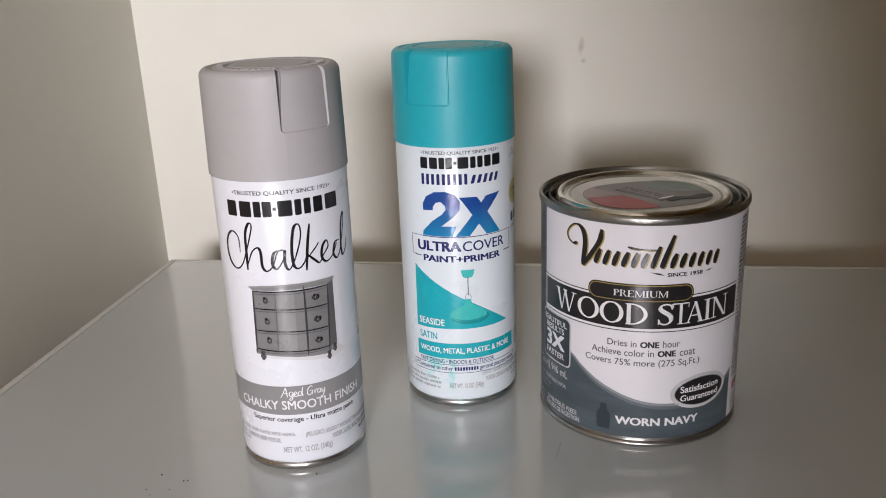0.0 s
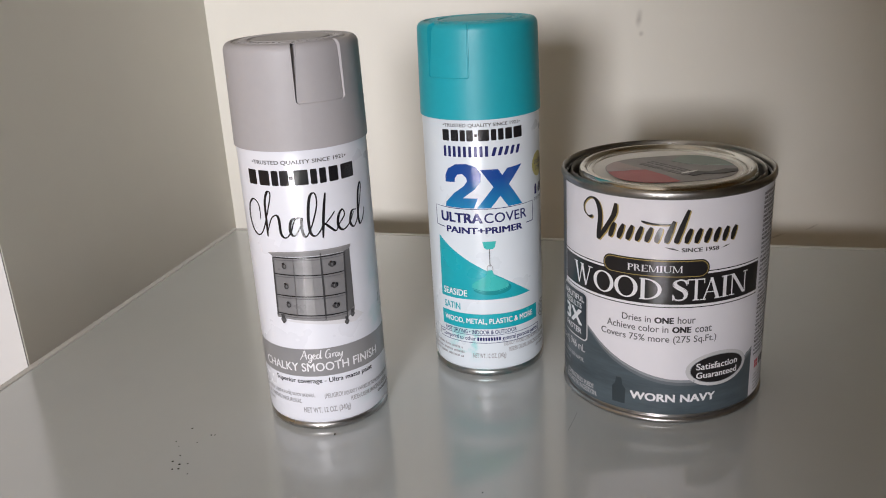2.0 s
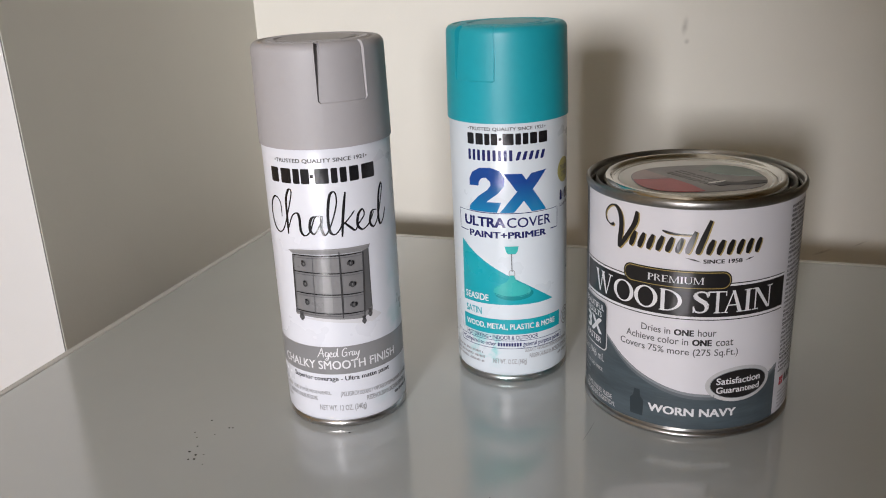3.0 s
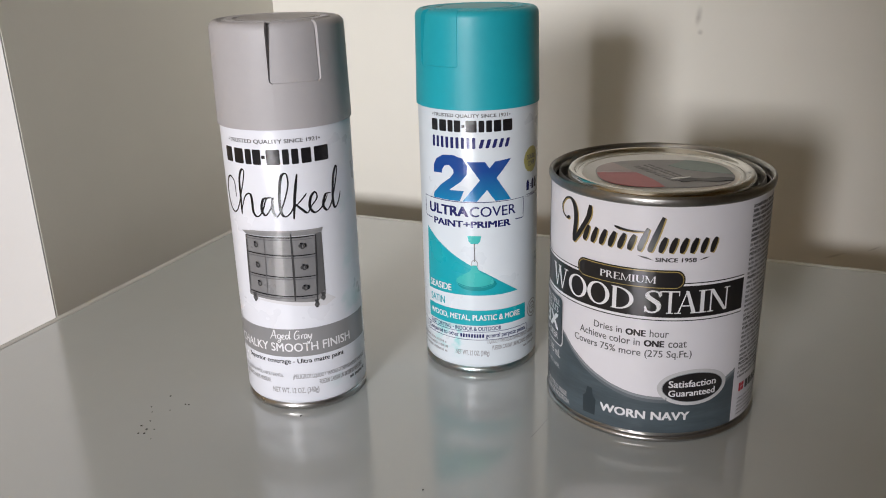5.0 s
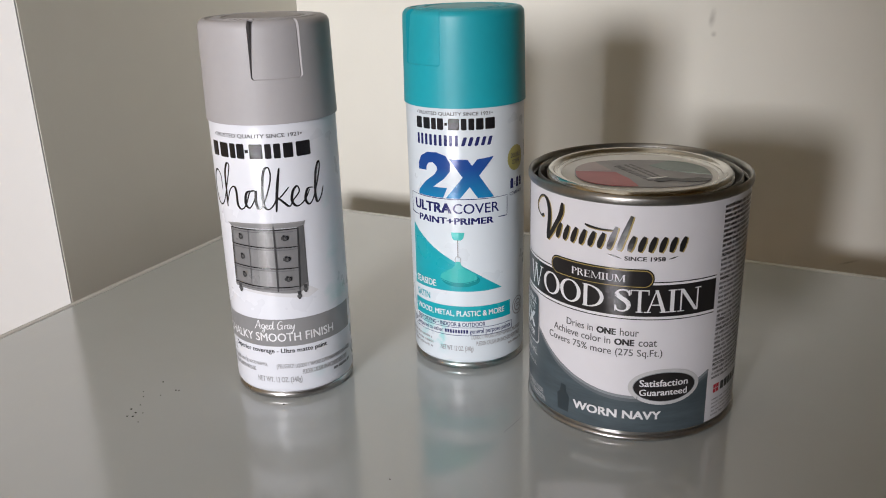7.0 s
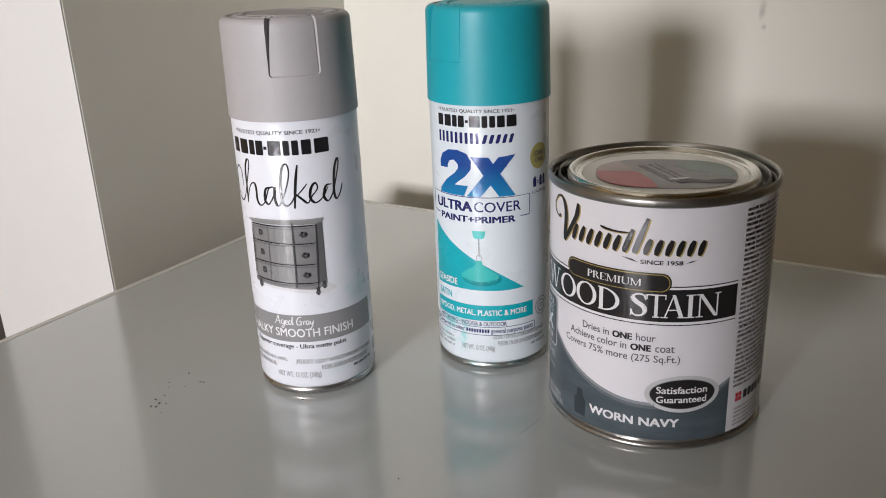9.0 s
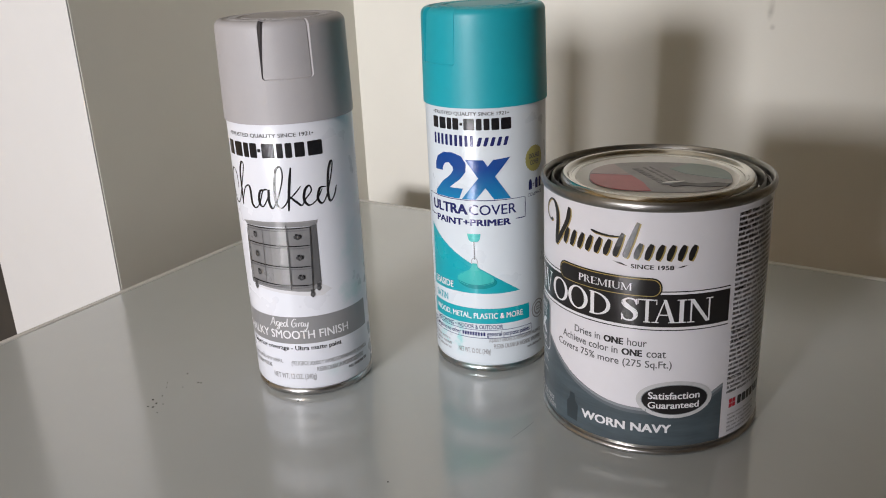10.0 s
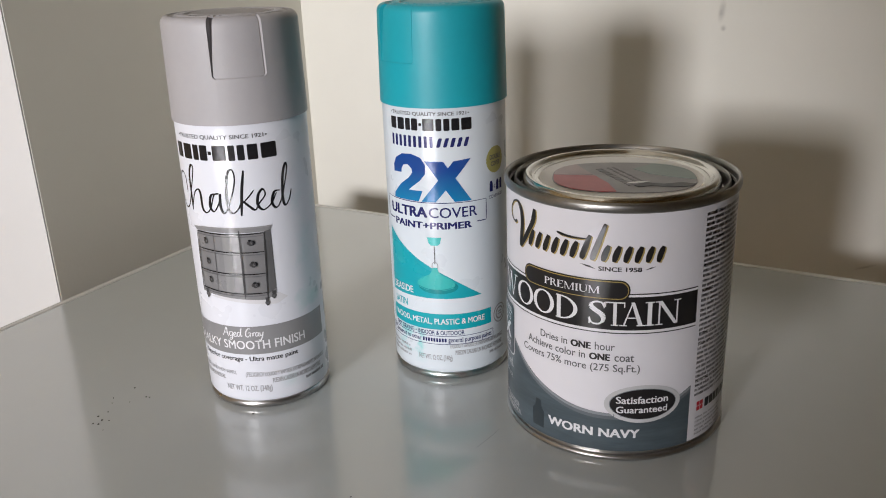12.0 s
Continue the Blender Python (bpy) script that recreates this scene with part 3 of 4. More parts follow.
pr.lines("script_stroke", [
    [(-13.4, 119.5), (-13.6, 127.0), (-17.2, 129.8), (-21.2, 126.5), (-22.6, 120.0), (-20.6, 113.5), (-16.5, 111.0), (-12.5, 114.0), (-8.2, 124.0), (-5.4, 133.0), (-7.0, 134.4), (-9.2, 129.0), (-9.6, 119.0), (-9.9, 110.9)],
    [(-9.7, 113.0), (-6.4, 120.5), (-3.2, 122.6), (-2.0, 120.0), (-1.8, 113.2), (0.4, 110.9), (3.4, 113.5), (6.2, 120.3), (9.0, 121.4)],
    [(8.6, 121.0), (4.6, 120.2), (3.2, 114.5), (5.4, 111.9), (8.8, 117.0), (9.6, 121.2), (9.2, 114.5), (11.0, 111.2), (14.4, 117.0), (17.6, 127.0), (17.2, 133.0), (14.6, 131.5), (13.0, 122.0), (13.2, 113.5), (15.4, 111.2), (18.4, 113.8), (20.6, 119.0)],
    [(22.4, 132.6), (20.6, 122.0), (19.2, 109.6)],
    [(19.9, 115.5), (24.2, 119.8), (26.4, 122.4)],
    [(20.4, 117.4), (23.4, 114.4), (26.2, 112.2), (28.2, 115.2), (31.6, 119.2), (30.8, 122.4), (28.4, 120.0), (27.6, 114.8), (30.2, 111.8), (34.4, 114.4), (37.6, 119.6)],
    [(39.8, 120.2), (36.4, 120.0), (34.8, 114.6), (37.2, 111.8), (40.6, 117.0), (44.6, 130.0), (44.2, 133.2), (42.0, 128.0), (40.8, 117.0), (41.8, 112.0), (44.4, 114.4), (46.4, 119.6)],
], "black", 1.45, 0.75, (0, 0), 1, "black handwritten stroke")


def print_dresser(pr):
    pr.put("dresser_picture", flat([[(-8.4, 100.6), (28.9, 100.4), (27.4, 66.0), (-9.6, 68.0)]]), "d2", 1, "printed picture of a grey chest of drawers")
    pr.each("dresser_panel_and_glare", [[(2.9, 100.5), (16.6, 100.4), (16.2, 66.8), (1.7, 67.4)]], "d1", 2)
    # pale strip: the can's glare and the print's own highlight, painted in
    pr.each("dresser_panel_and_glare", [[(7.6, 100.5), (12.0, 100.4), (11.2, 67.0), (6.6, 67.2)]], "d4", 3)
    pr.put("dresser_side", flat([[(28.9, 100.6), (32.5, 101.4), (32.3, 68.9), (27.4, 65.8)]]), "d3", 2)
    pr.put("dresser_top", flat([[(-11.0, 102.4), (-4.0, 103.3), (10.0, 103.8), (22.8, 103.6), (33.4, 103.5), (32.6, 101.6), (28.9, 100.6), (16.0, 100.8), (7.0, 101.0), (-8.6, 100.8)]]), "d1", 4)
    pr.put("dresser_top_edge", flat([[(-11.0, 102.4), (-4.0, 103.3), (10.0, 103.8), (22.8, 103.6), (33.4, 103.5), (33.0, 102.8), (22.8, 102.8), (10.0, 103.0), (-4.0, 102.5), (-10.2, 101.9)]]), "d4", 5)
    pr.put("dresser_plinth", flat([[(-10.4, 69.2), (4.0, 68.2), (16.2, 67.4), (27.2, 66.6), (32.4, 69.6), (32.2, 66.8), (27.0, 63.8), (16.2, 64.8), (4.0, 66.0), (-10.2, 67.0)]]), "d1", 3)
    lines = [[(-8.4, 91.4), (1.0, 91.1), (13.0, 90.5), (21.5, 90.2), (28.2, 90.2)], [(-8.7, 79.9), (1.0, 79.5), (12.0, 78.9), (20.5, 78.5), (27.8, 78.4)],
             [(-9.2, 69.8), (1.7, 69.0), (10.8, 68.4), (19.5, 67.9), (27.3, 67.8)], [(-8.2, 100.3), (6, 100.2), (17, 100.0), (28.6, 100.0)]]
    for k in lines:
        pr.put("drawer_line", strokes([k], 0.55), "black", 6)
        pr.put("drawer_line", strokes([[(x, y - 1.3) for x, y in k]], 0.34), "soft", 6)
    pr.put("drawer_line", strokes([[(16.7, 102.0), (16.5, 83), (16.1, 65.6)]], 0.85), "d5", 6)
    pr.put("drawer_line", strokes([[(2.9, 100.2), (2.4, 83), (1.7, 67.6)]], 0.35), "d3", 6)
    pr.put("drawer_line", strokes([[(-8.4, 100.6), (-9.0, 83), (-9.6, 68.0)]], 0.8), "d5", 6)
    pr.put("drawer_line", strokes([[(28.9, 100.4), (28.2, 83), (27.3, 64.4)]], 0.7), "d5", 6)
    for x, y, two in ((-2.2, 96.0, 0), (-2.3, 85.0, 0), (-2.2, 74.8, 0), (22.0, 95.4, 1), (22.1, 83.8, 1), (21.9, 72.6, 1)):
        pr.put("drawer_ring", flat(arc_band(x, y - 0.2, (1.25, 1.5), (0.6, 0.75), 0, 360, 0.1, 16)), "d5", 7)
        pr.put("drawer_ring", flat([oval(x - 0.4, y + 1.2, 0.7, 0.5, 12)]), "black", 7)
        if two:
            pr.put("drawer_ring", flat([oval(x + 1.2, y + 0.1, 0.8, 1.2, 14)]), "black", 7)
            pr.put("drawer_ring", flat([oval(x - 1.3, y, 0.65, 0.9, 12)]), "d5", 7)
    for x, y, r in ((-6.4, 65.9, 1.6), (27.0, 62.2, 1.3), (30.6, 65.5, 1.3)):
        pr.put("dresser_foot", flat([oval(x, y, r, r * 1.05, 16)]), "d3", 4)
        pr.put("dresser_foot", flat([[(x - 0.8 * r, y + 2.9), (x + 0.8 * r, y + 2.9), (x + 0.5 * r, y + 0.6), (x - 0.5 * r, y + 0.6)]]), "d5", 5)
        pr.put("dresser_foot", flat([rect(x - 0.4 * r, x + 0.4 * r, y - 1.25 * r, y - 0.6 * r)]), "d5", 5)
    pr.put("soft_shadow", flat([[(-6, 65.4), (10, 63.6), (24, 61.6), (32, 60.6), (38, 63.5), (33, 67.0), (26, 66.0), (10, 67.0)]]), "shadow", 1)


print_dresser(pr)
pr.put("grey_band", flat([rect(-46, 62, 33.4, 49.4)]), "grey", 1, "grey printed band")
# "Aged Gray" by hand
pr.lines("lettering", [
    [(0.2, 42.3), (1.6, 44.6), (3.0, 47.6), (3.4, 44.5), (3.8, 42.4)], [(1.2, 44.4), (4.2, 44.8)],
    [(6.4, 45.2), (5.2, 45.3), (4.7, 43.6), (5.5, 42.8), (6.4, 44.2), (6.6, 45.2), (6.4, 42.4), (5.6, 40.8), (4.6, 41.2), (6.6, 42.8)],
    [(7.0, 43.6), (8.4, 44.4), (8.0, 45.3), (7.2, 44.4), (7.3, 43.0), (8.4, 42.8), (9.2, 43.6)],
    [(10.6, 45.0), (9.6, 45.1), (9.1, 43.6), (9.8, 42.8), (10.7, 44.0), (11.6, 47.6), (11.2, 45.0), (11.2, 42.9), (12.0, 43.4)],
    [(16.6, 46.9), (15.6, 47.5), (14.2, 46.0), (13.8, 43.6), (14.8, 42.6), (16.0, 43.8), (16.3, 45.0), (15.0, 44.9)], [(16.3, 45.0), (16.1, 42.6)],
    [(17.2, 45.0), (17.6, 44.0), (17.4, 42.8)], [(17.5, 44.2), (18.2, 45.1), (18.8, 44.8)],
    [(20.4, 45.0), (19.4, 45.1), (18.9, 43.6), (19.5, 42.8), (20.3, 44.0), (20.5, 45.0), (20.3, 43.2), (21.0, 42.9)],
    [(21.2, 45.0), (21.3, 43.4), (22.0, 43.0), (22.8, 45.0), (22.3, 42.4), (21.2, 40.6), (20.2, 41.0)],
], "white", 0.58, 0.42, (0, 1.0), 2, "white handwritten stroke")
pr.put("lettering", type_line([("CHALKY SMOOTH FINISH", 0.015)], -25.0, 45.6, 36.4, 41.4), "white", 2)
pr.put("lettering", type_line([("Superior coverage - Ultra matte paint", 0.018)], -17.2, 40.4, 28.6, 32.2), "black", 1)
pr.put("fine_print", word_bars(-37, -21, 20.6, 23.6, 1, 1, 0.75), "finer")
pr.put("lettering", type_line([("LIQUID & VAPOR. VAPOR HARMFUL.", 0.02)], -20.4, 6.0, 20.8, 23.2), "fine")
pr.put("fine_print", word_bars(-37, -25, 17.0, 20.0, 1, 13, 0.75), "finer")
pr.put("lettering", type_line([("CONTENTS UNDER PRESSURE.", 0.02)], -24.4, -2.0, 17.2, 19.6), "fine")
pr.put("fine_print", word_bars(-37, -22, 14.2, 16.4, 1, 14, 0.75), "finer")
pr.put("lettering", type_line([("\u00a1PELIGRO!", 0.02)], 11.0, 20.6, 19.5, 22.9), "fine")
pr.put("lettering", type_line([("LIQUIDO Y VAPORES EXTREMADAMENTE INFLAMABLES", 0.02)], 21.4, 60.0, 19.7, 22.5), "fine")
pr.put("lettering", type_line([("PUEDEN CAUSAR UN INCENDIO REPENTINO", 0.02)], 25.0, 56.0, 15.8, 18.6), "fine")
pr.put("fine_print", word_bars(44, 60, 12.6, 15.2, 1, 3, 0.7), "soft")
pr.put("lettering", type_line([("NET WT. 12 OZ. (340g)", 0.02)], -1.2, 24.4, 10.6, 14.9), "fine")
pr.put("fine_print", word_bars(69, 92, 20, 135, 60, 4, 0.5), "fine")

# teal can
teal, pr = make_spray_can((0.0001, 0.0002, 0), -0.4, 0.1, "white spray paint can with teal cap, on the table",
                          WHITE_TEAL_CAN, TEAL_STEEL, TEAL_CAP, (-23.6, 2.3), "teal plastic cap")
pr.put("lettering", type_line([("\u2022TRUSTED QUALITY SINCE 1921\u2022", 0.022)], -14.8, 30.2, 150.4, 152.6), "soft")
pr.each("brand_bar", block_word([(-15.3, -11.0), (-9.8, -5.3), (-4.4, -1.4), (-0.7, 2.9)], 143.0, 149.2), "black")
pr.each("brand_bar", block_word([(5.7, 11.6), (12.6, 15.6), (16.6, 19.7), (20.7, 24.8), (25.8, 31.4)], 143.0, 149.2), "black")
pr.put("brand_bar", flat([rect(3.6, 5.2, 145.4, 146.9)]), "black")
pr.each("brand_bar", block_word(even(-15.0, 10.8, 9, 1.3), 134.2, 140.2, 0.4), "navy")
pr.each("brand_bar", block_word(even(12.4, 28.6, 5, 1.6), 134.4, 139.2, 0.6, 0.3), "navy")
pr.put("lettering", flat([[(-14.9, 119.6), (-14.9, 123.4), (-12.8, 127.4), (-7.9, 130.1), (-1.7, 130.5), (3.7, 128.8), (6.3, 124.8), (6.0, 120.2), (2.6, 116.1), (-2.4, 112.4), (-4.2, 111.0),
                           (4.2, 111.0), (1.8, 105.2), (-15.7, 105.2), (-15.2, 107.9), (-9.4, 113.7), (-3.6, 117.8), (-1.5, 120.6), (-1.8, 122.6), (-4.2, 124.8), (-7.0, 124.2), (-8.6, 122.0), (-8.8, 119.9)]]),
       "blue", 1, "large blue figure")
pr.put("lettering", flat([[(5.9, 127.2), (15.8, 127.0), (30.4, 105.2), (21.2, 105.2)]]), "blue", 3, "large blue letter")
pr.put("lettering", flat([[(21.0, 127.0), (30.4, 128.0), (11.2, 105.2), (3.4, 105.2)]]), "blue", 4, "large blue letter")
pr.put("box_line", strokes([[(-24.0, 104.9), (0, 104.7), (39.6, 104.6)]], 0.45), "navy")
pr.put("box_line", strokes([[(-24.0, 104.9), (-24.0, 99), (-23.9, 93.4)]], 0.45), "navy")
pr.put("box_line", strokes([[(39.5, 104.6), (39.5, 99), (39.4, 93.0)]], 0.45), "navy")
pr.put("box_line", strokes([[(-23.9, 93.4), (-20, 93.0), (-17.0, 92.9)]], 0.55), "navy")
pr.put("box_line", strokes([[(39.4, 93.0), (36, 93.0), (33.2, 93.1)]], 0.55), "navy")
pr.put("lettering", type_line([("ULTRA", 0.045)], -19.7, 6.4, 96.4, 102.2), "navy")
pr.put("lettering", type_line([("COVER", 0.01)], 7.2, 33.6, 96.4, 102.2), "navy")
pr.put("lettering", type_line([("PAINT+PRIMER", 0.04)], -16.0, 30.3, 90.2, 94.0), "navy")


def print_lamp(pr):
    curve = glide([(-22.6, 87.2), (-15.4, 82.0), (-4.2, 74.8), (7.2, 68.2), (18.4, 61.8), (35.2, 50.6)])
    pr.put("teal_field", flat([curve + [(25, 50.2), (11, 50.2), (-2, 50.2), (-23.2, 49.6)]]), "teal", 1, "teal printed field with a curved edge")
    pr.put("lamp_shadow", flat([oval(10.5, 57.0, 11.2, 4.0)]), "lamp_dark", 2)
    pr.put("lamp_picture", flat([[(5.6, 85.6), (13.4, 85.6), (12.6, 82.2), (11.4, 81.0), (7.6, 81.0), (6.4, 82.2)]]), "lamp", 2, "printed picture of a pendant lamp")
    pr.put("lamp_cord", flat([rect(9.2, 9.7, 70.6, 81.2)]), "soft", 3)
    pr.put("lamp_neck", strokes([[(7.9, 67.8), (7.9, 70.4), (9.4, 71.6), (10.9, 70.4), (10.9, 67.8)]], 0.4), "fine", 3)
    right = [(10.6, 68.4), (11.4, 66.0), (12.6, 64.4), (16.6, 62.4), (19.6, 60.4), (20.2, 58.2), (19.2, 56.6), (14.6, 55.2)]
    left = [(18.8 - x, y) for x, y in reversed(right)]
    pr.put("lamp_shade", flat([right + left]), "lamp", 4)
    pr.put("lamp_rim", strokes([[(-0.8, 57.4), (4.4, 55.8), (9.4, 55.4), (14.6, 55.8), (19.4, 57.2)]], 0.5), "lamp_dark", 5)


print_lamp(pr)
pr.put("lettering", type_line([("SEASIDE", 0.02)], -21.0, -4.4, 51.8, 55.9), "white", 3)
pr.put("lettering", type_line([("SATIN", 0.02)], -21.2, -9.3, 42.9, 47.2), "teal", 1)
pr.put("teal_band", flat([rect(-23.4, 41.6, 31.6, 41.0)]), "teal", 1, "teal printed band")
pr.put("lettering", type_line([("WOOD, METAL, PLASTIC & MORE", 0.022)], -21.2, 36.8, 34.3, 38.3), "white", 2)
pr.put("lettering", type_line([("FAST DRYING \u2022 INDOOR & OUTDOOR", 0.015)], -21.4, 24.4, 28.3, 30.9), "navy")
for y in (27.6, 22.6):
    pr.put("box_line", flat([rect(-26.8, 43.0, y - 0.15, y + 0.15)]), "navy")
for x in (-26.8, 43.0):
    pr.put("box_line", flat([rect(x - 0.15, x + 0.15, 22.6, 27.6)]), "navy")
pr.put("lettering", type_line([("*Compared to other", 0.012)], -25.4, -0.6, 23.2, 26.8), "navy")
pr.each("brand_bar", block_word(even(0.4, 14.2, 9, 0.5), 24.0, 26.3, 0.3), "navy")
pr.put("lettering", type_line([("general purpose paints", 0.012)], 15.2, 41.6, 23.0, 26.8), "navy")
pr.put("fine_print", word_bars(-42, -5.4, 11.4, 20.0, 3, 5), "fine")
pr.put("lettering", type_line([("LIQUIDO Y VAPORES EXTREMADAMENTE INFLAMABLES", 0.02)], 16.2, 52.0, 19.8, 22.6), "fine")
pr.put("lettering", type_line([("PUEDEN CAUSAR UN INCENDIO REPENTINO", 0.02)], 19.0, 51.0, 16.0, 18.8), "fine")
pr.put("fine_print", word_bars(40, 54, 12.6, 15.0, 1, 7, 0.7), "fine")
pr.put("lettering", type_line([("NET WT. 12 OZ. (340g)", 0.02)], -2.6, 17.2, 11.8, 15.9), "fine")
pr.put("gold_seal", flat([[(47.2 + (7.0 + 0.35 * (i % 2)) * math.cos(2 * math.pi * i / 48), 124.4 + (7.0 + 0.35 * (i % 2)) * math.sin(2 * math.pi * i / 48)) for i in range(48)]]), "seal", 1, "olive gold round seal")
pr.put("lettering", type_line([("DOUBLE", 0.02)], 42.6, 51.8, 124.7, 127.3), "soft", 2)
pr.put("lettering", type_line([("COVER", 0.02)], 43.4, 51.0, 121.0, 123.6), "soft", 2)
for x in (42.2, 47.6, 51.0):
    pr.put("can_icon", flat([[(x, 107.4), (x + 2.6, 107.4), (x + 2.6, 111.6), (x + 1.9, 113.2), (x + 0.7, 113.2), (x, 111.6)]]), "navy")
pr.put("can_icon", flat([rect(45.4, 47.0, 109.0, 109.5), rect(45.4, 47.0, 110.1, 110.6)]), "navy")
pr.put("lettering", type_line("COVERAGE", 41.6, 54.0, 103.6, 105.4), "navy")
pr.put("ring_mark", strokes([[(49.4 + 5.4 * math.cos(a * math.pi / 6), 35.0 + 5.4 * math.sin(a * math.pi / 6)) for a in range(13)]], 0.7), "fine")
pr.put("ring_mark", strokes([[(49.4 + 3.4 * math.cos(a * math.pi / 6), 35.0 + 3.4 * math.sin(a * math.pi / 6)) for a in range(13)]], 0.9), "fine")
pr.each("ring_mark", [rect(47.6, 51.4, 34.0, 34.7), rect(47.6, 51.4, 35.4, 36.1)], "fine")

# ---- quart tin of wood stain ----
TIN_R = 0.0547


def make_tin(at, turn):
    tin = thing("paint_tin", at, "closed steel tin with white and slate wood stain label", "paint tin", "", turn)
    body = part("tin_body", lathe([(0.0530, 0.0056), (TIN_R - 0.0004, 0.0056), (TIN_R, 0.0060), (TIN_R, 0.03), (TIN_R, 0.06), (TIN_R, 0.09), (TIN_R, 0.1228), (0.0530, 0.1236)], 160),
                PAPER, tin, "white paper label round the tin", 40)
    part("bottom_rim", lathe([(0.0, 0.003), (0.047, 0.003), (0.0512, 0.0), (0.0539, 0.0003), (0.0551, 0.0012), (0.0554, 0.0022), (0.0550, 0.0031), (0.0540, 0.0034), (0.0534, 0.0034), (0.0531, 0.0062)], 128), STEEL, tin, "bare steel bottom seam", 50)
    part("top_rim", lathe([(0.0526, 0.1228), (0.0549, 0.1228), (0.0556, 0.1233), (0.0559, 0.1241), (0.0559, 0.1258), (0.0556, 0.1268), (0.0547, 0.1273), (0.0539, 0.1268),
                           (0.0535, 0.1250), (0.0531, 0.1200), (0.0524, 0.1180), (0.0516, 0.1184), (0.0511, 0.1225), (0.0508, 0.1252), (0.0502, 0.1260), (0.0496, 0.1252),
                           (0.0493, 0.1225), (0.0490, 0.1190), (0.0474, 0.1180)], 128), STEEL_DULL, tin, "rolled steel rim with a deep groove", 50)
    lid = part("lid", lathe([(0.0474, 0.1180), (0.0470, 0.1225), (0.0465, 0.1250), (0.0456, 0.1266), (0.0445, 0.1271), (0.0435, 0.1267), (0.0428, 0.1256), (0.0420, 0.1247),
                             (0.0413, 0.1246), (0.0406, 0.1251), (0.0398, 0.1250), (0.0388, 0.1243)], 128), LID_STEEL, tin, "pressed steel friction lid", 50)
    part("lid_panel", lathe([(0.0388, 0.1243), (0.0380, 0.1242), (0.02, 0.1242), (0.0, 0.1242)], 96), STICKER["lid"], lid, "off-white lid panel", 50)
    return tin, body, lid


tin, tin_body, lid = make_tin((0.1041, -0.0142, 0), -0.5)
pr = Printer(tin_body, TIN_R, 0.5)
swoosh = glide([(-66, 61), (-54, 55.5), (-40.5, 47.9), (-32, 41.8), (-20, 34.9), (-5, 29.2), (9.3, 26.7), (27, 27.0), (42, 30.6), (55.5, 36.8)])
field = [[(a, 6.4), (c, 6.4), (c, d), (a, b)] for (a, b), (c, d) in zip(swoosh, swoosh[1:])]
field = flat(field + [[(-100, 6.4), (-66, 6.4), swoosh[0], (-100, 61)], [(-100, 61), swoosh[0], (-66, 123.0), (-100, 123.0)]])
bmesh.ops.remove_doubles(field, verts=field.verts, dist=0.001)
pr.put("slate_field", field, "slate", 1, "slate blue wood-grain field")
pr.each("slate_edge", [swoosh + [(x, y - 3.2 * min(1, max(0.05, (x + 66) / 40))) for x, y in reversed(swoosh)]], "slate_half", 2)
pr.each("slate_edge", [swoosh + [(x, y - 1.4 * min(1, max(0.05, (x + 66) / 40))) for x, y in reversed(swoosh)]], "slate_light", 3)
pr.each("slate_edge", [[(-66.6, 122.6), (-67.4, 122.6), (-67.4, 88), (-66.6, 88)]], "slate_light", 2)
pr.put("side_column_print", flat([rect(84, 120, 6.4, 122.6)]), "white", 1)
# brand script as a plain swash, slanted bars with a gold shadow
swash = [[(-37.9, 110.8), (-40.4, 109.8), (-43.8, 111.7), (-44.4, 115.6), (-41.0, 119.5), (-37.2, 120.2), (-34.2, 117.4), (-33.0, 112.0), (-33.6, 104.6), (-34.3, 99.2)],
         [(-23.8, 119.8), (-24.8, 114.0), (-28.6, 107.4), (-33.9, 99.4)], [(-10.6, 112.2), (-7.1, 111.4), (-1.8, 110.9), (4.6, 111.1)]]
for k in range(14):
    x, top = -27.0 + 4.75 * k, {6: 112.8, 7: 118.4}.get(k, 109.8 - 0.12 * k)
    swash.append([(x + 0.34 * (top - 102), top), (x + 0.9, 105.0), (x - 0.1, 101.9 - 0.06 * k)])
pr.lines("brand_stroke", swash, "gold", 2.9, 0.9, (0.6, -0.4), 1, "gold shadow stroke")
pr.lines("brand_stroke", swash, "jet", 2.8, 0.8, (0, 0), 2, "black slanted stroke")
pr.each("brand_stroke", [[(0.6, 99.4), (5, 98.9), (8.2, 97.4), (4, 98.2)], [(29.0, 97.6), (31.5, 98.7), (34.0, 99.0), (31.6, 98.0)]], "jet")
pr.put("lettering", type_line([("SINCE 1958", 0.03)], 9.0, 27.8, 96.8, 98.9), "jet")
pr.put("black_band", flat([rect(-64.6, 55.6, 69.0, 85.0)]), "jet", 2, "black printed band")
pr.each("thin_line", [rect(-66, 55.6, 86.1, 86.6), rect(-62, 55.6, 67.2, 67.7)], "jet", 2)
pr.each("white_line", [rect(-66, 55.6, 85.0, 86.1), rect(-62, 55.6, 67.7, 69.0)], "white", 2)
pr.put("plaque_border", flat([rounded(-30.6, 23.2, 83.2, 92.9, 4.4)]), "jet", 3)
pr.put("plaque_border", flat([rounded(-30.0, 22.6, 83.8, 92.3, 4.0)]), "gold", 4)
pr.put("plaque", flat([rounded(-29.6, 22.2, 84.2, 91.9, 3.7)]), "jet", 5)
pr.put("lettering", roman_line("PREMIUM", -16.9, 9.9, 86.2, 89.7), "white", 6)
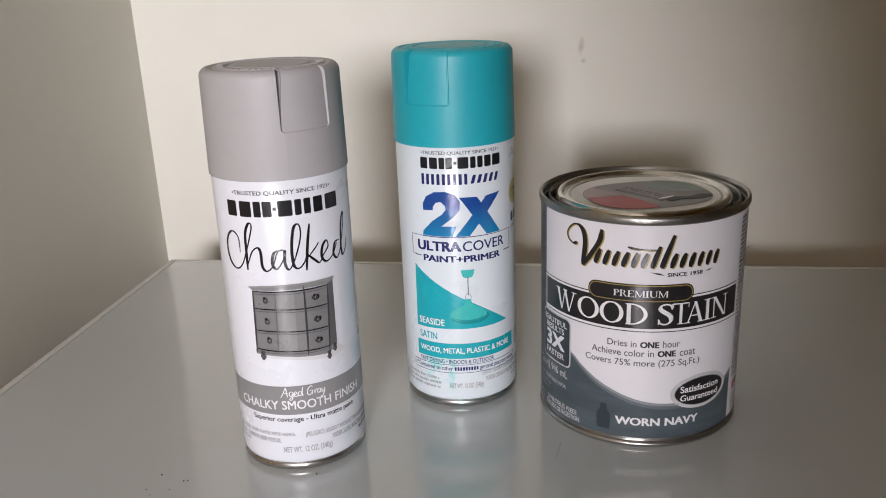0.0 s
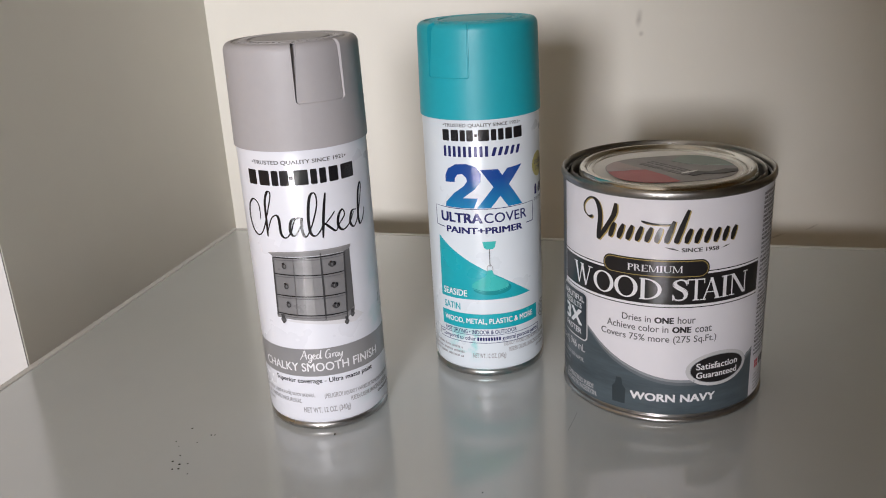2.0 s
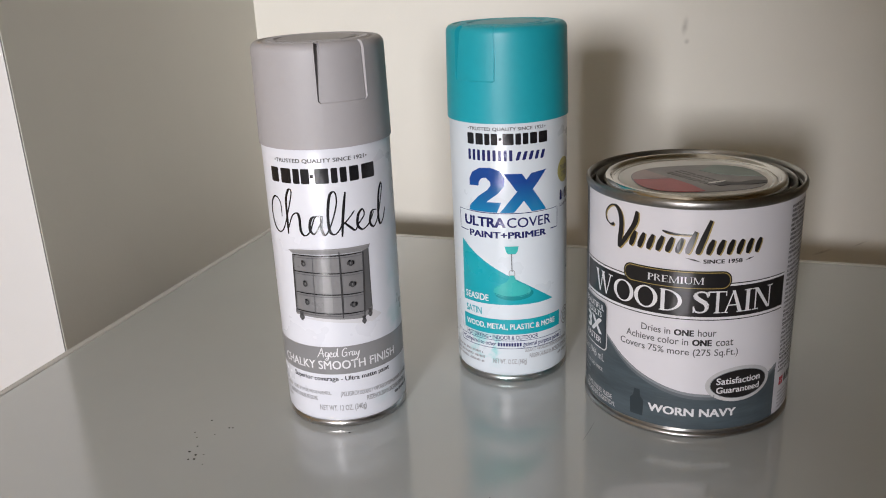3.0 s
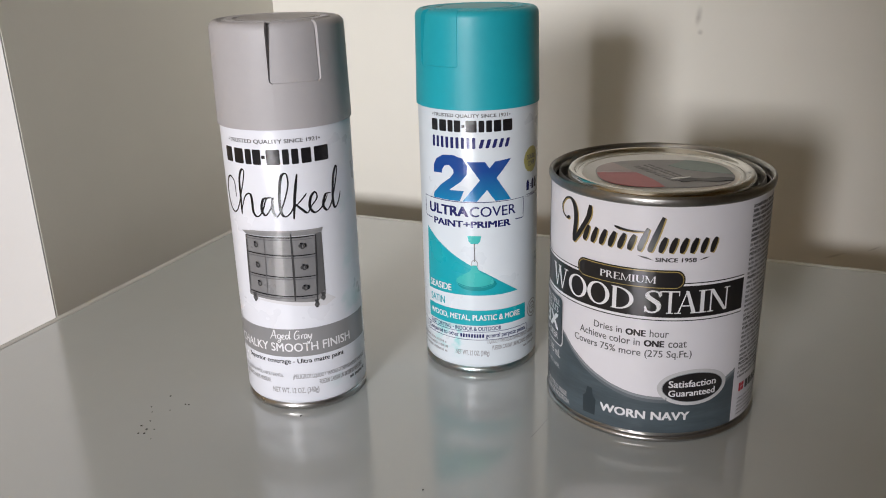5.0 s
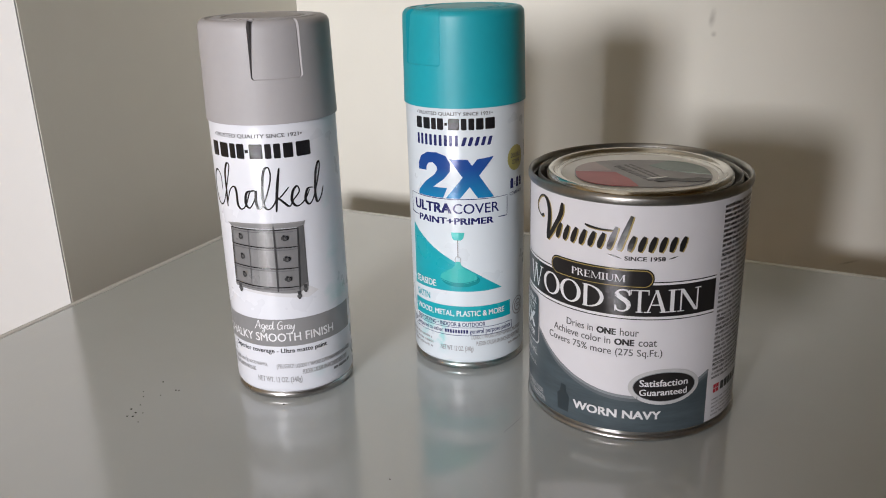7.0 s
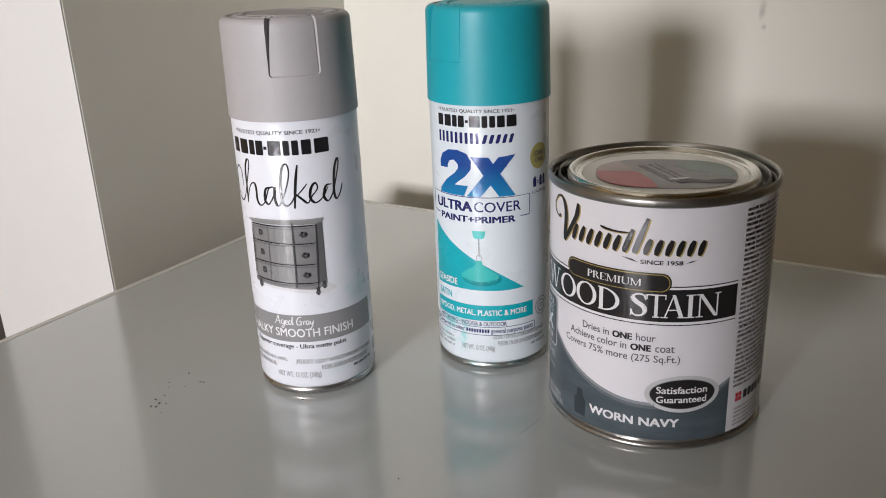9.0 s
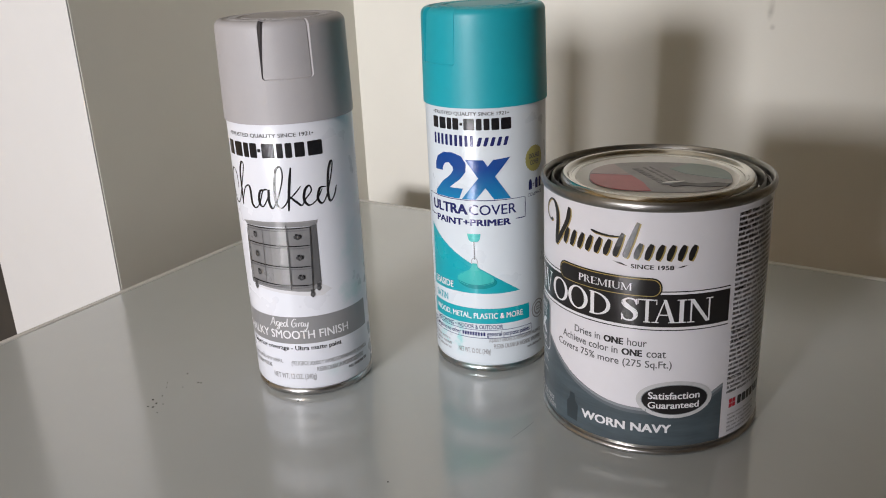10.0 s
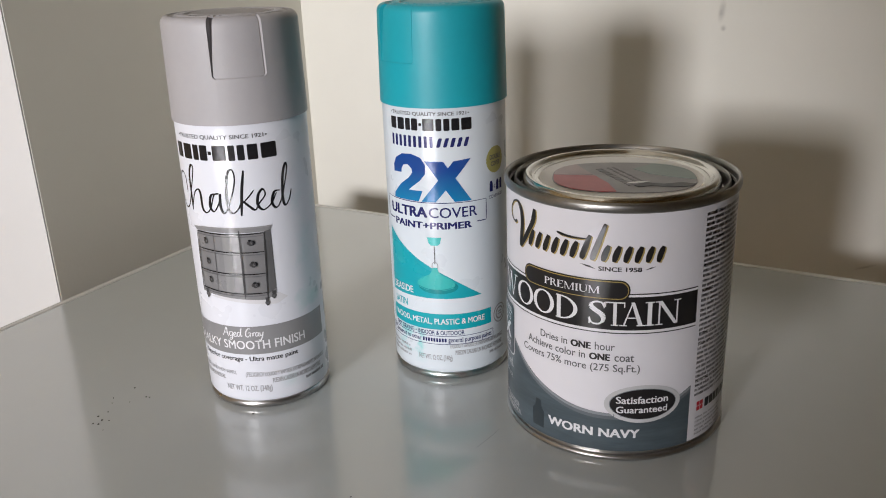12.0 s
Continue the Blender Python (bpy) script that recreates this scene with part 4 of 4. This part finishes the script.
pr.put("lettering", roman_spans("WOODSTAIN", ((-53.4, -37.8), (-37.0, -24.4), (-24.0, -11.6), (-10.7, 0.2), (5.2, 13.0), (12.6, 21.2), (19.0, 30.4), (30.0, 34.2), (34.6, 46.6)), 71.1, 82.6), "white", 3)
for text, bold, x0, x1, y0, y1 in (("Dries in", 0.01, -19.5, -4.6, 58.6, 62.2), ("ONE", 0.05, -2.9, 6.7, 58.4, 61.8), ("hour", 0.01, 8.5, 17.4, 58.5, 62.4),
                                   ("Achieve color in", 0.01, -28.0, 4.2, 53.4, 57.2), ("ONE", 0.05, 6.0, 15.5, 53.4, 56.8), ("coat", 0.01, 17.4, 26.2, 53.3, 56.6),
                                   ("Covers 75% more (275 Sq.Ft.)", 0.01, -31.6, 29.0, 46.9, 51.7)):
    pr.put("lettering", type_line([(text, bold)], x0, x1, y0, y1), "soft" if bold < 0.03 else "jet")
pr.put("badge_border", flat([rounded(-68.4, -41.4, 37.6, 66.2, 3.4)]), "silver", 3)
pr.put("badge_border", flat([rounded(-67.6, -42.2, 38.4, 65.4, 2.9)]), "slate_dark", 4)
pr.put("badge", flat([rounded(-67.0, -42.8, 39.0, 64.8, 2.5)]), "slate_dark", 5, "dark badge with rounded corners")
pr.put("lettering", type_line([("BEAUTIFUL", 0.015)], -65.4, -44.2, 60.2, 63.4), "white", 6)
pr.put("lettering", type_line([("RESULTS", 0.015)], -63.4, -46.2, 56.0, 59.2), "white", 6)
pr.put("lettering", type_line([("3X", 0.04)], -63.8, -45.8, 46.0, 55.0), "white", 6)
pr.put("lettering", type_line([("FASTER", 0.015)], -63.4, -46.2, 41.0, 44.4), "white", 6)
pr.put("lettering", type_line([("Quart) 946 mL", 0.01)], -74.0, -43.8, 29.4, 35.4), "silver", 2)
pr.put("fine_print", word_bars(-84, -66.5, 24.0, 27.0, 1, 8, 0.7), "slate_light", 2)
pr.put("lettering", type_line([("LIQUID AND VAPOR.", 0.015)], -65.8, -44.6, 24.2, 26.8), "silver", 2)
pr.put("fine_print", word_bars(-84, -56, 17.4, 23.2, 2, 9, 0.62), "slate_light", 2)
pr.put("lettering", type_line([("COMBUSTIBLES. PUEDE", 0.015)], -63.0, -36.8, 11.8, 14.6), "silver", 2)
pr.put("lettering", type_line([("EN CASO DE INGESTION.", 0.015)], -64.0, -34.4, 8.2, 11.0), "silver", 2)
pr.put("fine_print", word_bars(-84, -65, 8.4, 14.6, 2, 10, 0.62), "slate_light", 2)
pr.put("bottle_mark", flat([[(-24.2, 9.6), (-17.2, 9.6), (-16.8, 18.4), (-18.6, 20.4), (-19.2, 24.4), (-22.2, 24.4), (-22.8, 20.4), (-24.6, 18.4)]]), "slate_mid", 2)
pr.put("lettering", type_line([("WORN NAVY", 0.034)], -14.4, 30.2, 13.7, 18.3), "white", 2)
pr.put("oval_border", flat([oval(31.4, 31.6, 18.0, 9.8)]), "silver", 3, "silver oval border")
pr.put("oval_border", flat([oval(31.4, 31.6, 15.8, 8.0)]), "slate_light", 4)
pr.put("oval_plaque", flat([oval(31.4, 31.6, 15.4, 7.7)]), "jet", 5, "black oval plaque")
pr.put("lettering", type_line([("Satisfaction", 0.02)], 18.8, 42.9, 32.0, 35.7), "white", 6)
pr.put("lettering", type_line([("Guaranteed", 0.02)], 18.9, 42.7, 27.1, 30.6), "white", 6)
heads = ((96.3, "PREPARATION:"), (83.8, "WARNING!"), (62.4, "TESTING COLOR:"), (57.3, "STAIN APPLICATION:"), (37.9, "PROTECTING THE WOOD:"), (28.9, "COVERAGE:"))
row = 0
y = 119.6
while y > 29:
    head = [h for h in heads if abs(h[0] - y) < 1.2]
    start = 58.2
    if head:
        end = start + 0.95 * len(head[0][1])
        pr.put("lettering", type_line([(head[0][1], 0.035)], start, end, y - 0.85, y + 0.85), "jet", 2)
        start = end + 1.0
    pr.put("fine_print", word_bars(start, 90, y - 1.2, y + 1.2, 1, 100 + row, 0.72 if y > 98 else 0.62, 0.06), "jet" if y > 98 else "soft", 2)
    row, y = row + 1, y - 2.4
pr.each("brand_square", [rect(60.4, 62.5, 21.6, 23.8), rect(62.8, 64.9, 21.6, 23.8), rect(60.4, 62.5, 24.1, 26.3), rect(62.8, 64.9, 24.1, 26.3)], "red", 2, "small red squares")
pr.each("brand_bar", block_word([(66.4, 69.4), (70.2, 73.4), (74.0, 76.8), (77.4, 80.2), (81.0, 82.4), (83.0, 86.4), (87.0, 90.0)], 21.6, 26.3), "jet", 2)
pr.put("fine_print", word_bars(60, 84, 8, 19, 5, 12, 0.5), "fine", 2)


# torn sticker on the lid, printed in fields of colour
def make_sticker(lid):
    rx, ry, c = 0.0338, 0.0270, (0.0015, -0.0020)
    n = 56

    def rim(a):
        k = 2.6
        return ((abs(math.cos(a)) ** (2 / k)) * math.copysign(rx, math.cos(a)), (abs(math.sin(a)) ** (2 / k)) * math.copysign(ry, math.sin(a)))

    turn = Matrix.Rotation(radians(20), 4, "Z")

    def sheet(poly, z, mat, name, parent, label=""):
        bm = bmesh.new()
        up = [bm.verts.new(turn @ Vector((x + c[0], y + c[1], z))) for x, y in poly]
        dn = [bm.verts.new(turn @ Vector((x + c[0], y + c[1], z - 0.00025))) for x, y in poly]
        bm.faces.new(up)
        bm.faces.new(list(reversed(dn)))
        for i in range(len(poly)):
            j = (i + 1) % len(poly)
            bm.faces.new((up[j], up[i], dn[i], dn[j]))
        bmesh.ops.triangulate(bm, faces=[f for f in bm.faces if len(f.verts) > 4])
        bmesh.ops.recalc_face_normals(bm, faces=bm.faces)
        return part(name, bm, mat, parent, label)

    whole = [rim(2 * math.pi * i / n) for i in range(n)]
    base = sheet(whole, 0.1246, STICKER["grey"], "sticker", lid, "oval paper sticker, torn and wrinkled")
    red = [rim(radians(a)) for a in range(178, 266, 8)]
    sheet([(0.985 * x, 0.985 * y) for x, y in red] + [(-0.004, -0.0255), (-0.0075, -0.012), (-0.0135, 0.001)], 0.1248, STICKER["red"], "red_field", lid)
    pink = [rim(radians(a)) for a in range(128, 178, 8)]
    sheet([(0.985 * x, 0.985 * y) for x, y in pink] + [(-0.0325, 0.003), (-0.0145, 0.003)], 0.1248, STICKER["pink"], "pink_field", lid)
    green = [rim(radians(a)) for a in range(-4, 76, 8)]
    sheet([(0.985 * x, 0.985 * y) for x, y in green] + [(0.005, 0.0145), (0.012, 0.006), (0.021, 0.001)], 0.1248, STICKER["green"], "green_field", lid)
    # torn edge: shadow under its curl as dark colour, its glint as white
    sheet([(0.004, -0.0150), (0.010, -0.0105), (0.018, -0.0125), (0.026, -0.0095), (0.032, -0.0115), (0.0305, -0.0155), (0.022, -0.0175), (0.012, -0.0158), (0.006, -0.0180)],
          0.1249, STICKER["dark"], "torn_edge_shading", lid)
    sheet([(0.001, -0.0125), (0.004, -0.0105), (0.0115, -0.0088), (0.0090, -0.0107)], 0.1251, STICKER["lid"], "torn_edge_shading", lid, "white torn paper fibre with its glint painted in")
    # two rows of unreadable print down the grey band
    rng = random.Random(9)
    way, across = Vector((0.46, -0.89)), Vector((0.89, 0.46))
    for row, size, short, long, gap in ((0, 0.0032, 0.0016, 0.0026, 0.0013), (1, 0.0011, 0.004, 0.008, 0.0016), (1.5, 0.0011, 0.004, 0.009, 0.0016)):
        d = 0.004
        while d < 0.034:
            w = rng.uniform(short, long)
            o = Vector((-0.0150, 0.0165)) + across * (0.0060 * row) + way * d
            sheet([tuple(o), tuple(o + way * w), tuple(o + way * w + across * size), tuple(o + across * size)], 0.1248, STICKER["bar"], "sticker_bar", lid)
            d += w + gap


make_sticker(lid)


# ---- dirt: crumbs on the table, scratches on the glass, scuffs on the wall ----
def crumb(x, y, size, seed):
    rng = random.Random(seed)
    bm = bmesh.new()
    bmesh.ops.create_icosphere(bm, subdivisions=1, radius=size)
    for v in bm.verts:
        v.co *= rng.uniform(0.6, 1.25)
        v.co.z = max(v.co.z * 0.5 + size * 0.3, 0)
    ob = tagged(part("crumb", bm, SPECK), "tiny dark crumb of dirt lying on the table", "crumb", "crumbs on the table")
    ob.location = (x, y, 0)


spots = [(-0.130, -0.119), (-0.142, -0.132), (-0.1365, -0.140), (-0.1375, -0.1455), (-0.1285, -0.146), (-0.131, -0.151), (-0.134, -0.152), (-0.124, -0.154),
         (-0.146, -0.128), (-0.1325, -0.1475), (0.0255, -0.1435), (-0.063, -0.107), (-0.144, -0.1145), (-0.134, -0.127), (-0.128, -0.1185)]
for i, (x, y) in enumerate(spots):
    crumb(x, y, (0.00055, 0.0004, 0.0005, 0.00075, 0.0005, 0.0006)[i % 6], i)

bm = strokes([[(61.5, -64.0), (60.4, -73.0), (58.6, -84.0)]], 0.16)
for v in bm.verts:
    v.co = Vector((v.co.x * 0.001, v.co.y * 0.001, 0.00012))
tagged(part("scratch", bm, GROOVE), "fine hairline scratch on the glass tabletop", "scratch", "", "")

SMEAR = smudge_material("grey_wall_smear", (0.30, 0.28, 0.26), 0.55)
for x, z, w, h, tilt in ((0.0755, 0.1715, 0.0035, 0.010, 6), (0.0775, 0.1580, 0.0030, 0.0030, -20), (0.205, -0.030, 0.010, 0.0014, -22), (0.235, -0.020, 0.007, 0.0010, -30)):
    bm = bmesh.new()
    k = 18
    bm.faces.new([bm.verts.new((w * math.cos(2 * math.pi * i / k), 0, h * math.sin(2 * math.pi * i / k))) for i in range(k)])
    ob = part("scuff", bm, SMEAR, back, "soft grey scuff on the paint")
    ob.matrix_basis = pose(x, -0.0006, z, 0, tilt, 0)
